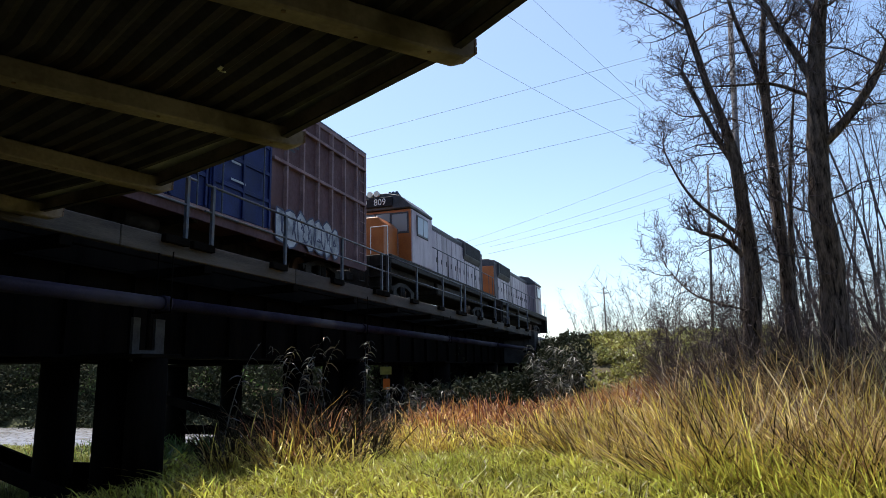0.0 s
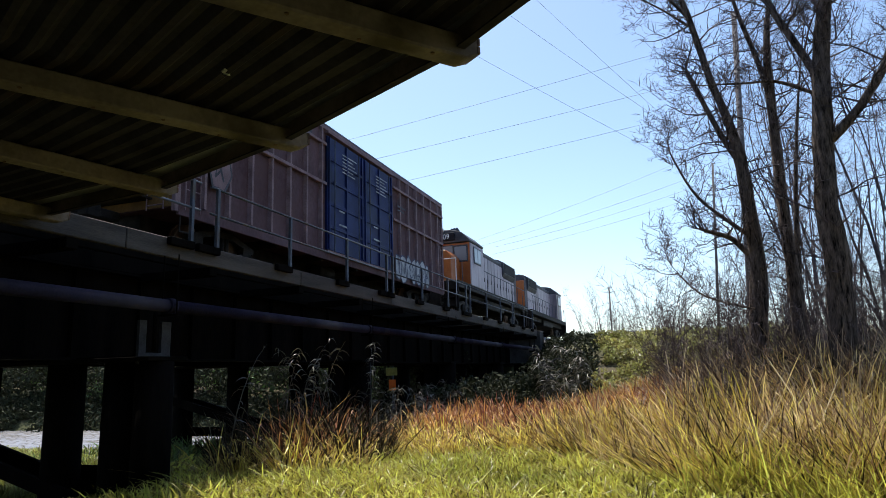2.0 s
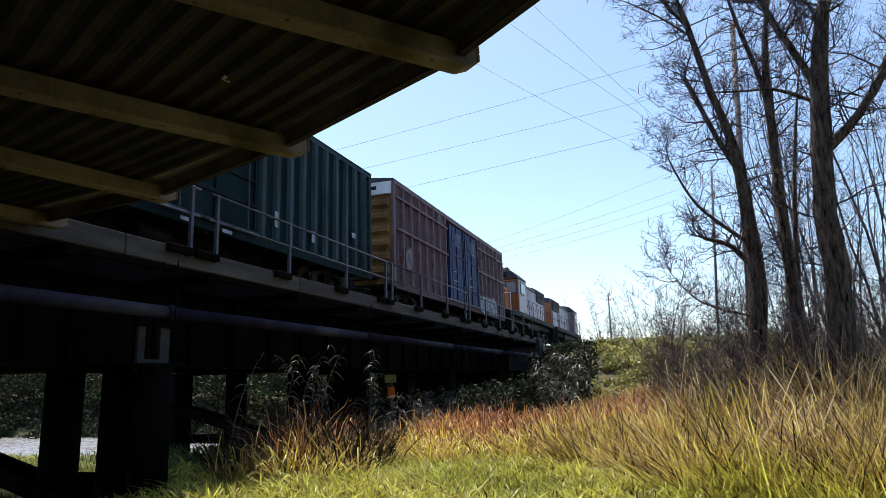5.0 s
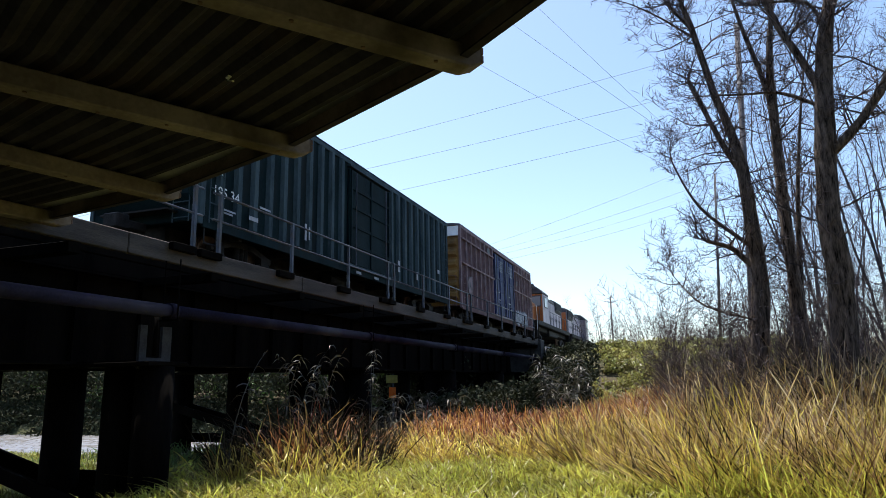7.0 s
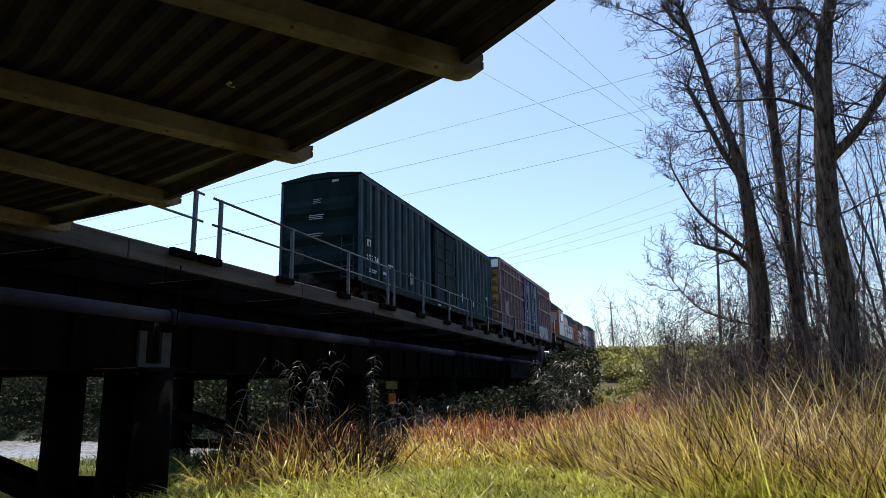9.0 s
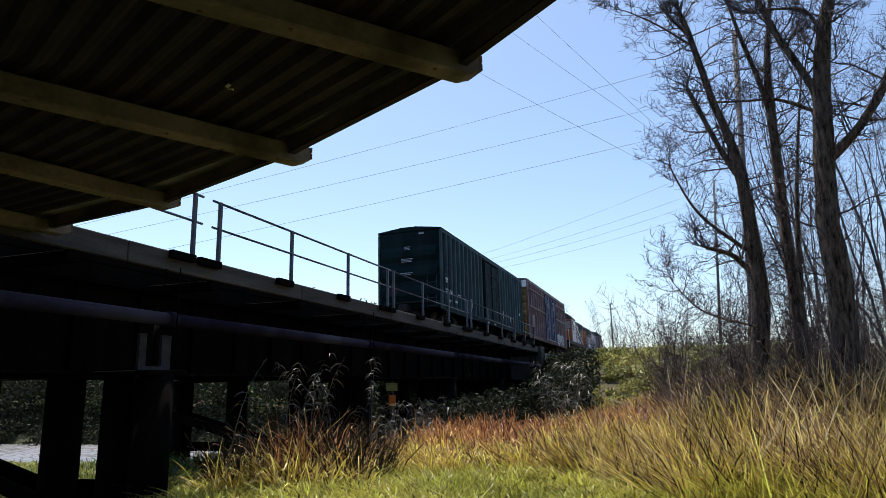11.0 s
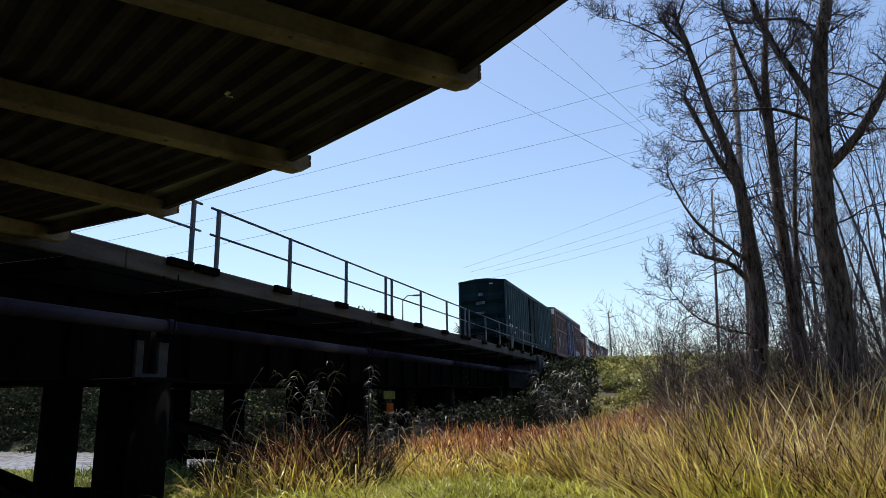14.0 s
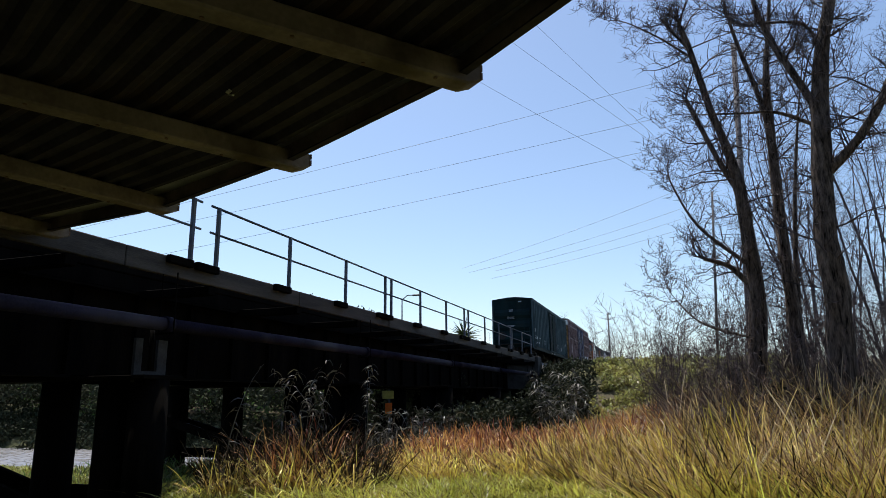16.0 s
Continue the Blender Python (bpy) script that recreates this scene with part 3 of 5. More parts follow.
            for yy in (a + 0.35, b - 0.4):
                part("lock_rod", one_tube((x + s * 0.06, yy, z0 + 0.1), (x + s * 0.06, yy, eave - 0.35), 0.02, n=6), M["steel"], door)
            for zz in (z0 + 0.04, eave - 0.24):
                part("door_track", one_box(min(s * (w + 0.004), s * (w + 0.14)), max(s * (w + 0.004), s * (w + 0.14)), a - 0.05, b + 0.05, zz, zz + 0.07), rib, car)
        xs = s * (w + 0.10)
        ladder(car, xs, 0.22, 0.66, z0 + 0.05, z0 + 1.5, rib)
        ladder(car, xs, L - 0.66, L - 0.22, z0 + 0.05, z0 + 3.0, rib)
        for y in (0.2, L - 0.5):
            bm = bmesh.new()
            for dy in (0, 0.4):
                tube(bm, (s * w, y + dy, z0 - 0.1), (s * w, y + dy, 0.42), 0.018, n=6)
            tube(bm, (s * w, y, 0.44), (s * w, y + 0.4, 0.44), 0.02, n=6)
            part("step", bm, M["black"], car)
    # corrugated ends
    for y, d in ((0.06, -1), (L - 0.06, 1)):
        bm = bmesh.new()
        box(bm, -w + 0.02, w - 0.02, min(y, y + d * 0.02), max(y, y + d * 0.02), z0 + 0.02, eave - 0.02)
        part("end_sheet", bm, end, car)
        n = ends
        for k in range(n):
            zc = z0 + 0.25 + (k + 0.5) * (eave - z0 - 0.85) / n
            hh = (eave - z0 - 0.85) / n * 0.40
            bm = bmesh.new()
            yb, yo = y + d * 0.02, y + d * 0.15
            v = [[bm.verts.new((x, yy, z)) for x, yy, z in ((-xx, yb, zc - hh), (-xx + 0.08, yo, zc - hh * 0.35), (-xx + 0.08, yo, zc + hh * 0.35), (-xx, yb, zc + hh))] for xx in (w - 0.12, -(w - 0.12) + 0.16)]
            v[1] = [bm.verts.new((-(a.co.x), a.co.y, a.co.z)) for a in v[0]]
            for i in range(3):
                bm.faces.new((v[0][i], v[0][i + 1], v[1][i + 1], v[1][i]))
            bm.faces.new(v[0])
            bm.faces.new(v[1][::-1])
            bmesh.ops.recalc_face_normals(bm, faces=bm.faces)
            part("end_rib", bm, end, car)
        ladder(car, y + d * 0.12, w - 0.62, w - 0.2, z0 + 0.05, z0 + 1.5, rib, "x")
        if d < 0:
            wheel = bmesh.new()
            tube(wheel, (-0.75, y - 0.16, 1.75), (-0.75, y - 0.13, 1.75), 0.27, n=20)
            part("brake_wheel", wheel, M["black"], car)
        coupler(car, y, d * 0.75)
        part("end_platform", one_box(-0.9, 0.9, min(y, y + d * 0.35), max(y, y + d * 0.35), 1.12, 1.16), M["black"], car)
    bm = bmesh.new()
    box(bm, -0.35, 0.35, 0.3, L - 0.3, 0.55, z0)
    for k in range(7):
        y = 1.5 + k * (L - 3) / 6
        box(bm, -w + 0.05, w - 0.05, y - 0.06, y + 0.06, 0.72, z0 - 0.005)
    part("underframe", bm, M["black"], car)
    bm = bmesh.new()
    tube(bm, (0.7, L * 0.42, 0.62), (0.7, L * 0.42 + 0.9, 0.62), 0.18, n=12)
    part("air_tank", bm, M["black"], car)
    part("brake_valve", one_box(-0.9, -0.5, L * 0.55, L * 0.55 + 0.7, 0.45, 0.8, 0.03), M["black"], car)
    truck(car, 2.1)
    truck(car, L - 2.1)
    return car


def bars_of_writing(car, x, rows, material):
    """Short unreadable lines of writing on the right side: y, z, length, height."""
    for y, z, ln, h in rows:
        part("writing", one_box(x, x + 0.004, y, y + ln, z, z + h), material, car, "faded stencilled marking")


def end_writing(car, y, rows, material):
    for x, z, ln, h in rows:
        part("writing", one_box(x, x + ln, y - 0.004, y, z, z + h), material, car, "white stencilled marking")


def scrawl(car, x, y0, y1, z0, z1, seed, fill, ink):
    """Sprayed bulging shapes with dark outlines and strokes on a car's side, all unreadable."""
    rnd = random.Random(seed)
    y, k = y0, 0
    while y < y1:
        wd = rnd.uniform(0.42, 0.62)
        cy, cz, hh = y + wd * 0.5, (z0 + z1) / 2 + rnd.uniform(-0.06, 0.06), (z1 - z0) * rnd.uniform(0.46, 0.56)
        rim = [(1 + rnd.uniform(-0.2, 0.16)) for _ in range(11)]
        pts = [(cy + wd * 0.62 * q * math.cos(i * 0.5712), cz + hh * q * math.sin(i * 0.5712)) for i, q in enumerate(rim)]
        bm = bmesh.new()
        bm.faces.new([bm.verts.new((x + 0.001 * (k % 3), a, b)) for a, b in pts])
        blob = part("graffiti", bm, fill, car, "sprayed pale graffiti shape")
        bm = bmesh.new()
        inner = [(cy + wd * rnd.uniform(-0.35, 0.35), cz + hh * rnd.uniform(-0.6, 0.6)) for _ in range(5)]
        for line in (pts + pts[:1], inner):
            for j, (a, b) in enumerate(zip(line[:-1], line[1:])):
                d = Vector((0, b[0] - a[0], b[1] - a[1]))
                side = Vector((0, -d.z, d.y)).normalized() * rnd.uniform(0.015, 0.032)
                p, q = Vector((x + 0.005 + 0.0004 * j, *a)), Vector((x + 0.005 + 0.0004 * j, *b))
                bm.faces.new([bm.verts.new(v) for v in (p - side, q - side, q + side, p + side)])
        tagged(part("outline", bm, ink, blob, "dark blue sprayed outline"), kind="stuff")
        y += wd * rnd.uniform(0.8, 1.0)
        k += 1


def green_car():
    L, eave = 16.16, 4.36
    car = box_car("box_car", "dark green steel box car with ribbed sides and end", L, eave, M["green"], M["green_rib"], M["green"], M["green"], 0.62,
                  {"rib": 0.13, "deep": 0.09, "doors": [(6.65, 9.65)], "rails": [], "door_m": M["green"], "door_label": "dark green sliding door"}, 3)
    x = 1.565
    lettering("195 34", 0.33, M["white"], car, pose(x, 0.30, 1.52, 90, 0, 90), label="worn white car number")
    lettering("BT", 0.31, M["white"], car, pose(x, 0.32, 2.02, 90, 0, 90), label="worn white letters")
    bars_of_writing(car, x, [(0.5, 1.25, 0.6, 0.04), (0.5, 1.18, 0.5, 0.04), (2.0, 1.62, 0.45, 0.05), (4.05, 1.25, 0.10, 0.45), (4.25, 1.30, 0.07, 0.35), (10.4, 1.35, 0.16, 0.4), (12.2, 1.3, 0.15, 0.3),
                             (1.6, 1.25, 0.35, 0.10), (7.1, 0.8, 0.35, 0.08), (8.4, 0.8, 0.35, 0.08), (14.6, 2.0, 0.3, 0.06), (14.6, 1.9, 0.3, 0.1)], M["faded"])
    end_writing(car, -0.095, [(0.5, 4.16, 0.24, 0.08), (-0.2, 3.62, 0.3, 0.025), (-0.2, 3.56, 0.26, 0.02), (-0.22, 3.5, 0.3, 0.02), (-0.35, 3.08, 0.55, 0.03), (-0.35, 3.02, 0.5, 0.025), (-0.35, 2.96, 0.52, 0.025), (-0.4, 2.45, 0.6, 0.03), (-0.35, 2.38, 0.45, 0.025)], M["faded"])
    return car


def brown_car():
    L, eave = 16.4, 4.78
    car = box_car("box_car", "faded brown high box car with two blue doors", L, eave, M["brown"], M["brown_rib"], M["tan"], M["loco_roof"], 0.82,
                  {"rib": 0.06, "deep": 0.10, "doors": [(6.05, 8.38), (8.44, 10.75)], "rails": [2.92, 4.12], "door_m": M["blue"], "door_label": "scuffed blue plug door"}, 6)
    part("end_panel", one_box(-1.42, 1.42, -0.08, 0.036, eave - 0.52, eave - 0.06), M["white"], car, "white panel across the top of the end")
    end_writing(car, -0.082, [(-1.1, eave - 0.34, 0.8, 0.14), (-0.15, eave - 0.34, 1.0, 0.14)], M["rubber"])
    for a in (6.3, 8.7):
        bars_of_writing(car, 1.595, [(a + 0.6, 4.12 - k * 0.11, 0.95 - 0.12 * (k * 2 % 3), 0.035) for k in range(6)], M["faded"])
        bars_of_writing(car, 1.595, [(a + 0.4 + 0.7 * (k % 2), 2.3 - k * 0.21, 0.35 + 0.1 * (k % 3), 0.05) for k in (0, 2)], M["faded"])
    scrawl(car, 1.576, 10.95, 14.0, 0.82, 1.78, 3, M["faded"], M["ink"])
    scrawl(car, 1.576, 1.0, 1.5, 1.5, 2.4, 5, M["brown_rib"], M["loco_roof"])
    bars_of_writing(car, 1.576, [(11.2, 3.5, 0.8, 0.07), (11.2, 3.36, 0.6, 0.06), (4.6, 4.2, 0.5, 0.25)], M["loco_roof"])
    return car


def locomotive(label):
    """A four-axle road switcher, 16.2 m long, origin on the rails at its cab end, which faces -y."""
    lo = thing("locomotive", label, "locomotive", "train")
    L = 16.2
    bm = bmesh.new()
    box(bm, -1.5, 1.5, 0.5, L - 0.5, 1.25, 1.55)
    box(bm, -1.1, 1.1, 0.6, L - 0.6, 0.95, 1.25)
    part("frame", soften(bm, 0.02), M["black"], lo)
    bm = bmesh.new()
    prism(bm, [(-1.25, 0.75), (1.25, 0.75), (1.25, 1.2), (1.0, 1.25), (-1.0, 1.25), (-1.25, 1.2)], 6.2, 10.2)
    part("fuel_tank", soften(bm, 0.05), M["black"], lo)
    bm = bmesh.new()
    o = [(-0.95, 1.55), (0.95, 1.55), (0.95, 2.75), (0.7, 3.0), (-0.7, 3.0), (-0.95, 2.75)]
    prism(bm, o, 1.15, 2.6)
    part("nose", soften(bm, 0.03), M["loco_orange"], lo, "orange short nose")
    # cab, with walls round real window openings closed by panes
    bm = bmesh.new()
    prism(bm, [(-1.5, 1.55), (1.5, 1.55), (1.5, 3.5), (1.35, 3.52), (-1.35, 3.52), (-1.5, 3.5)], 2.6, 4.95)
    cab = part("cab", soften(bm, 0.02), M["loco_side"], lo, "pale cab side")
    part("cab_front", one_box(-1.46, 1.46, 2.55, 2.598, 1.6, 3.5), M["loco_orange"], cab, "orange cab front")
    bm = bmesh.new()
    prism(bm, [(-1.5, 3.53), (1.5, 3.53), (1.52, 3.62), (1.05, 4.02), (0.5, 4.14), (-0.5, 4.14), (-1.05, 4.02), (-1.52, 3.62)], 2.42, 5.0)
    part("cab_roof", soften(bm, 0.02), M["loco_roof"], cab, "dark rounded cab roof")
    for x0, x1 in ((-1.32, -0.72), (0.72, 1.32)):
        fr = part("window_frame", one_box(x0 - 0.06, x1 + 0.06, 2.515, 2.552, 2.62, 3.40, 0.01), M["loco_roof"], cab)
        part("pane", one_box(x0, x1, 2.50, 2.517, 2.69, 3.33), M["glass"], fr)
    for x0, x1 in ((-0.62, -0.04), (0.04, 0.62)):
        fr = part("window_frame", one_box(x0 - 0.05, x1 + 0.03, 2.515, 2.552, 3.03, 3.42, 0.01), M["loco_roof"], cab)
        part("pane", one_box(x0, x1, 2.50, 2.517, 3.07, 3.38), M["glass"], fr)
    for s in (-1, 1):
        for a, b in ((3.15, 3.7), (3.76, 4.3)):
            fr = part("window_frame", one_box(min(s * 1.5, s * 1.535), max(s * 1.5, s * 1.535), a - 0.06, b + 0.06, 2.6, 3.38, 0.01), M["loco_roof"], cab)
            part("pane", one_box(min(s * 1.53, s * 1.545), max(s * 1.53, s * 1.545), a, b, 2.67, 3.31), M["glass"], fr)
    board = part("number_board", one_box(-0.78, 0.78, 2.33, 2.42, 3.62, 3.98, 0.02), M["rubber"], cab, "black number board")
    for x in (-0.14, 0.14):
        part("headlight", one_tube((x, 2.30, 4.12), (x, 2.45, 4.12), 0.11, n=14), M["lens"], cab)
    lettering("809", 0.34, M["white"], cab, pose(0.02, 2.325, 3.69, 90, 0, 0), label="white number")
    lettering("809", 0.34, M["white"], cab, pose(-0.76, 2.325, 3.69, 90, 0, 0), label="white number")
    # long hood with doors, louvres and radiator section
    bm = bmesh.new()
    prism(bm, [(-0.92, 1.55), (0.92, 1.55), (0.92, 3.55), (-0.92, 3.55)], 4.95, L - 1.0)
    hood = part("long_hood", bm, M["hood_seam"], lo, "hood side with seam shadows in its dim violet colour, pale doors")
    bm = bmesh.new()
    prism(bm, [(-0.93, 3.553), (0.93, 3.553), (0.93, 3.72), (0.6, 3.92), (-0.6, 3.92), (-0.93, 3.72)], 4.96, L - 1.02)
    part("hood_roof", soften(bm, 0.02), M["loco_roof"], hood, "dark grey hood roof")
    bm = bmesh.new()
    prism(bm, [(-0.95, 2.95), (0.95, 2.95), (1.06, 3.15), (1.06, 3.78), (0.7, 3.97), (-0.7, 3.97), (-1.06, 3.78), (-1.06, 3.15)], 11.3, 14.4)
    rad = part("radiator", soften(bm, 0.02), M["loco_roof"], hood, "flared radiator housing")
    for s in (-1, 1):
        part("grille", one_box(min(s * 1.06, s * 1.08), max(s * 1.06, s * 1.08), 11.45, 14.25, 3.20, 3.74, 0.005), M["rubber"], rad)
        for k in range(13):
            y = 5.1 + k * 0.72
            if y + 0.6 > L - 1.1:
                break
            x = s * 0.922
            d = part("hood_door", one_box(min(x, x + s * 0.02), max(x, x + s * 0.02), y, y + 0.655, 1.62, 2.9 if k > 8 else 3.48, 0.008), M["loco_side"], hood)
            part("latch", one_box(min(x + s * 0.02, x + s * 0.045), max(x + s * 0.02, x + s * 0.045), y + 0.52, y + 0.56, 2.2, 2.4), M["loco_roof"], d)
        rr = bmesh.new()
        ys = [1.2] + [2.8 + 1.45 * k for k in range(9)] + [L - 1.0]
        for y in ys:
            tube(rr, (s * 1.47, y, 1.5), (s * 1.47, y, 2.5), 0.018, n=6)
        tube(rr, (s * 1.47, 5.0, 2.48), (s * 1.47, L - 0.6, 2.48), 0.02, n=6)
        part("side_rail", rr, M["steel"], lo)
        for y in (0.25, L - 0.7):
            st = bmesh.new()
            for z in (0.45, 0.8, 1.15):
                box(st, s * 1.05 - 0.35, s * 1.05 + 0.35, y, y + 0.4, z, z + 0.04)
            for xx in (0.7, 1.4):
                box(st, s * xx - 0.02, s * xx + 0.02, y, y + 0.4, 0.4, 1.5)
            part("steps", st, M["black"], lo)
        gh = bmesh.new()
        tube(gh, (s * 1.45, 0.3, 0.9), (s * 1.45, 0.3, 2.45), 0.02, n=6)
        tube(gh, (s * 1.45, 0.3, 2.45), (s * 0.8, 0.3, 2.45), 0.02, n=6)
        tube(gh, (s * 0.8, 0.3, 2.45), (s * 0.8, 0.3, 1.55), 0.02, n=6)
        part("grab_rail", gh, M["white"], lo)
    part("hood_end", one_box(-0.9, 0.9, L - 1.0, L - 0.93, 1.6, 3.5, 0.02), M["loco_orange"], hood, "orange hood end")
    for y in (0.42, L - 0.5):
        pl = bmesh.new()
        box(pl, -1.5, 1.5, y, y + 0.08, 0.35, 1.55)
        part("pilot", soften(pl, 0.02), M["black"], lo, "black pilot plate")
    coupler(lo, 0.42, -0.6)
    coupler(lo, L - 0.42, 0.6)
    bm = bmesh.new()
    for k, (y, dz) in enumerate(((2.9, 0.28), (3.0, 0.2), (3.1, 0.24))):
        tube(bm, (0.55 + 0.1 * k, y - 0.2, 4.18 + 0.03 * k), (0.55 + 0.1 * k, y + 0.25, 4.2), 0.07, 0.02, n=8)
    box(bm, 0.5, 0.85, 3.0, 3.1, 4.02, 4.18)
    part("horn", bm, M["steel"], cab)
    bm = bmesh.new()
    for y in (8.0, 9.4):
        box(bm, -0.3, 0.3, y, y + 0.8, 3.9, 4.1)
    tube(bm, (0, 12.1, 4.0), (0, 12.1, 4.06), 0.55, n=20)
    tube(bm, (0, 13.6, 4.0), (0, 13.6, 4.06), 0.55, n=20)
    part("exhaust_and_fans", soften(bm, 0.01), M["loco_roof"], hood)
    truck(lo, 2.7)
    truck(lo, L - 2.7)
    lo.scale = (1.03, 1.0, 1.10)
    return lo


TRAIN = [(green_car(), 0.0, 0), (brown_car(), 18.06, 0), (locomotive("orange and pale grey road-switcher locomotive behind the leading one"), 35.95, 0),
         (locomotive("leading orange and pale grey locomotive, cab at the front"), 52.9 + 16.2, 180)]


def motions():
    """The train rolls away along the track, gathering a little speed."""
    rows = [(0.0, -15.22), (2.0, -7.9), (4.0, -0.52), (5.5, 5.05), (7.0, 10.82), (9.0, 18.34), (10.7, 25.0), (12.5, 32.25), (14.2, 39.2), (16.0, 46.63)]
    for car, off, turn in TRAIN:
        walk(car, [(t, pose(RAIL_X, s + off, RAIL_Z, 0, 0, turn)) for t, s in rows])


# ---------------------------------------------------------------- bare trees
def seg_arrays(segs, n):
    """Tapered tubes with n sides for segments (p, q, r0, r1), as vertex and face arrays."""
    s = np.asarray(segs, float)
    p, q, r0, r1 = s[:, 0:3], s[:, 3:6], s[:, 6], s[:, 7]
    d = q - p
    d /= np.maximum(np.linalg.norm(d, axis=1, keepdims=True), 1e-9)
    ref = np.where(np.abs(d[:, 2:3]) > 0.9, np.array([[1.0, 0, 0]]), np.array([[0, 0, 1.0]]))
    u = np.cross(d, ref)
    u /= np.linalg.norm(u, axis=1, keepdims=True)
    v = np.cross(d, u)
    ang = np.arange(n) * 2 * np.pi / n
    ring = u[:, None] * np.cos(ang)[None, :, None] + v[:, None] * np.sin(ang)[None, :, None]
    verts = np.concatenate([p[:, None] + ring * r0[:, None, None], q[:, None] + ring * r1[:, None, None]], 1).reshape(-1, 3)
    base = (np.arange(len(s)) * 2 * n)[:, None]
    i = np.arange(n)
    j = (i + 1) % n
    faces = np.stack([base + i, base + j, base + n + j, base + n + i], -1).reshape(-1, 4)
    return verts, faces


def twig(rnd, segs, p, d, length, r, depth):
    """A wandering twig with side shoots, added to segs."""
    n = 4 if depth > 0 else 3
    p, d = Vector(p), Vector(d).normalized()
    for k in range(n):
        d = (d + Vector((rnd.gauss(0, 0.24), rnd.gauss(0, 0.24), rnd.gauss(0.06, 0.2)))).normalized()
        q = p + d * (length / n)
        ra, rb = r * (1 - 0.75 * k / n), r * (1 - 0.75 * (k + 1) / n)
        segs.append((*p, *q, ra, rb))
        p = q
        if depth > 0 and k < n:
            for _ in range(2 if rnd.random() < 0.75 else 1):
                side = Vector((rnd.gauss(0, 1), rnd.gauss(0, 1), rnd.gauss(0.35, 0.6)))
                side = (side - d * side.dot(d)).normalized()
                twig(rnd, segs, p, d * 0.55 + side * 0.8, length * rnd.uniform(0.35, 0.62), max(rb * 0.65, 0.0052), depth - 1)


def limb_mesh(name, pts, n, rnd, material, rough=0.06):
    """A limb along points (x, y, z, radius), smoothed and knobbly."""
    pts = np.array(pts, float)
    t = np.arange(len(pts))
    fine = np.linspace(0, len(pts) - 1, (len(pts) - 1) * 5 + 1)
    m = np.gradient(pts, axis=0)
    k = np.minimum(fine.astype(int), len(pts) - 2)
    u = (fine - k)[:, None]
    path = (2 * u**3 - 3 * u**2 + 1) * pts[k] + (u**3 - 2 * u**2 + u) * m[k] + (-2 * u**3 + 3 * u**2) * pts[k + 1] + (u**3 - u**2) * m[k + 1]
    ang = np.arange(n) * 2 * np.pi / n
    verts = []
    ph = rnd.uniform(0, 6)
    u = Vector((0.0, 1.0, 0.0))
    for i, (x, y, z, r) in enumerate(path):
        d = path[min(i + 1, len(path) - 1), :3] - path[max(i - 1, 0), :3]
        d = Vector(d).normalized()
        u = (u - d * u.dot(d)).normalized()
        v = d.cross(u)
        for a in ang:
            rr = max(r, 0.002) * (1 + rough * math.sin(3 * a + ph + 0.4 * i) + rough * rnd.uniform(-1, 1))
            verts.append(Vector((x, y, z)) + u * (rr * math.cos(a)) + v * (rr * math.sin(a)))
    faces = [(i * n + j, i * n + (j + 1) % n, (i + 1) * n + (j + 1) % n, (i + 1) * n + j) for i in range(len(path) - 1) for j in range(n)]
    me = raw_mesh(name, np.array(verts), np.array(faces), material, True)
    return me, path


def bare_tree(label, trunk, limbs, seed, shoots, girth):
    rnd = random.Random(seed)
    tree = thing("bare_tree", label, "tree", "bare trees on the bank")
    x, y = trunk[0][0], trunk[0][1]
    foot = float(ground_z(x, y)) - 0.25
    trunk = [(x - 0.02, y, foot, trunk[0][3] * 1.35), (x, y, foot + 0.6, trunk[0][3] * 1.08)] + list(trunk)
    segs = []
    for k, pts in enumerate([trunk] + limbs):
        pts = [(px, py, pz, pr * girth) for px, py, pz, pr in pts]
        me, path = limb_mesh("trunk" if k == 0 else "limb", pts, 16 if k == 0 else 9, rnd, M["bark"], 0.09 if k == 0 else 0.07)
        ob = new("trunk" if k == 0 else "limb", me)
        ob.parent = tree
        for i in range(6 if k == 0 else 2, len(path) - 1):
            if k == 0 and path[i][2] < foot + 2.4:
                continue
            for _ in range(shoots if rnd.random() < 0.85 else shoots + 1):
                a, b = path[i][:3], path[i + 1][:3]
                d = Vector(b - a).normalized()
                side = Vector((rnd.gauss(0, 1), rnd.gauss(0, 1), rnd.gauss(0.3, 0.5)))
                side = (side - d * side.dot(d)).normalized()
                r = min(path[i][3] * 0.4, 0.022)
                twig(rnd, segs, Vector(a) + d * rnd.random() * 0.2, d * 0.35 + side, rnd.uniform(0.4, 1.5) * (1.0 if k == 0 or path[i][3] > 0.05 else 0.5), max(r, 0.011), 2 if rnd.random() < 0.6 else 1)
        tip = path[-1]
        for _ in range(5):
            twig(rnd, segs, tip[:3], Vector(path[-1][:3] - path[-3][:3]).normalized() + Vector((rnd.gauss(0, 0.4), rnd.gauss(0, 0.4), 0.3)), rnd.uniform(0.4, 0.9), max(min(tip[3] * 0.6, 0.02), 0.006), 2)
    v, f = seg_arrays(segs, 3)
    ob = new("twig_tangle", raw_mesh("twig_tangle", v, f, M["twig"]))
    ob.parent = tree
    tagged(ob, "tangle of fine leafless twigs", kind="stuff")
    return tree


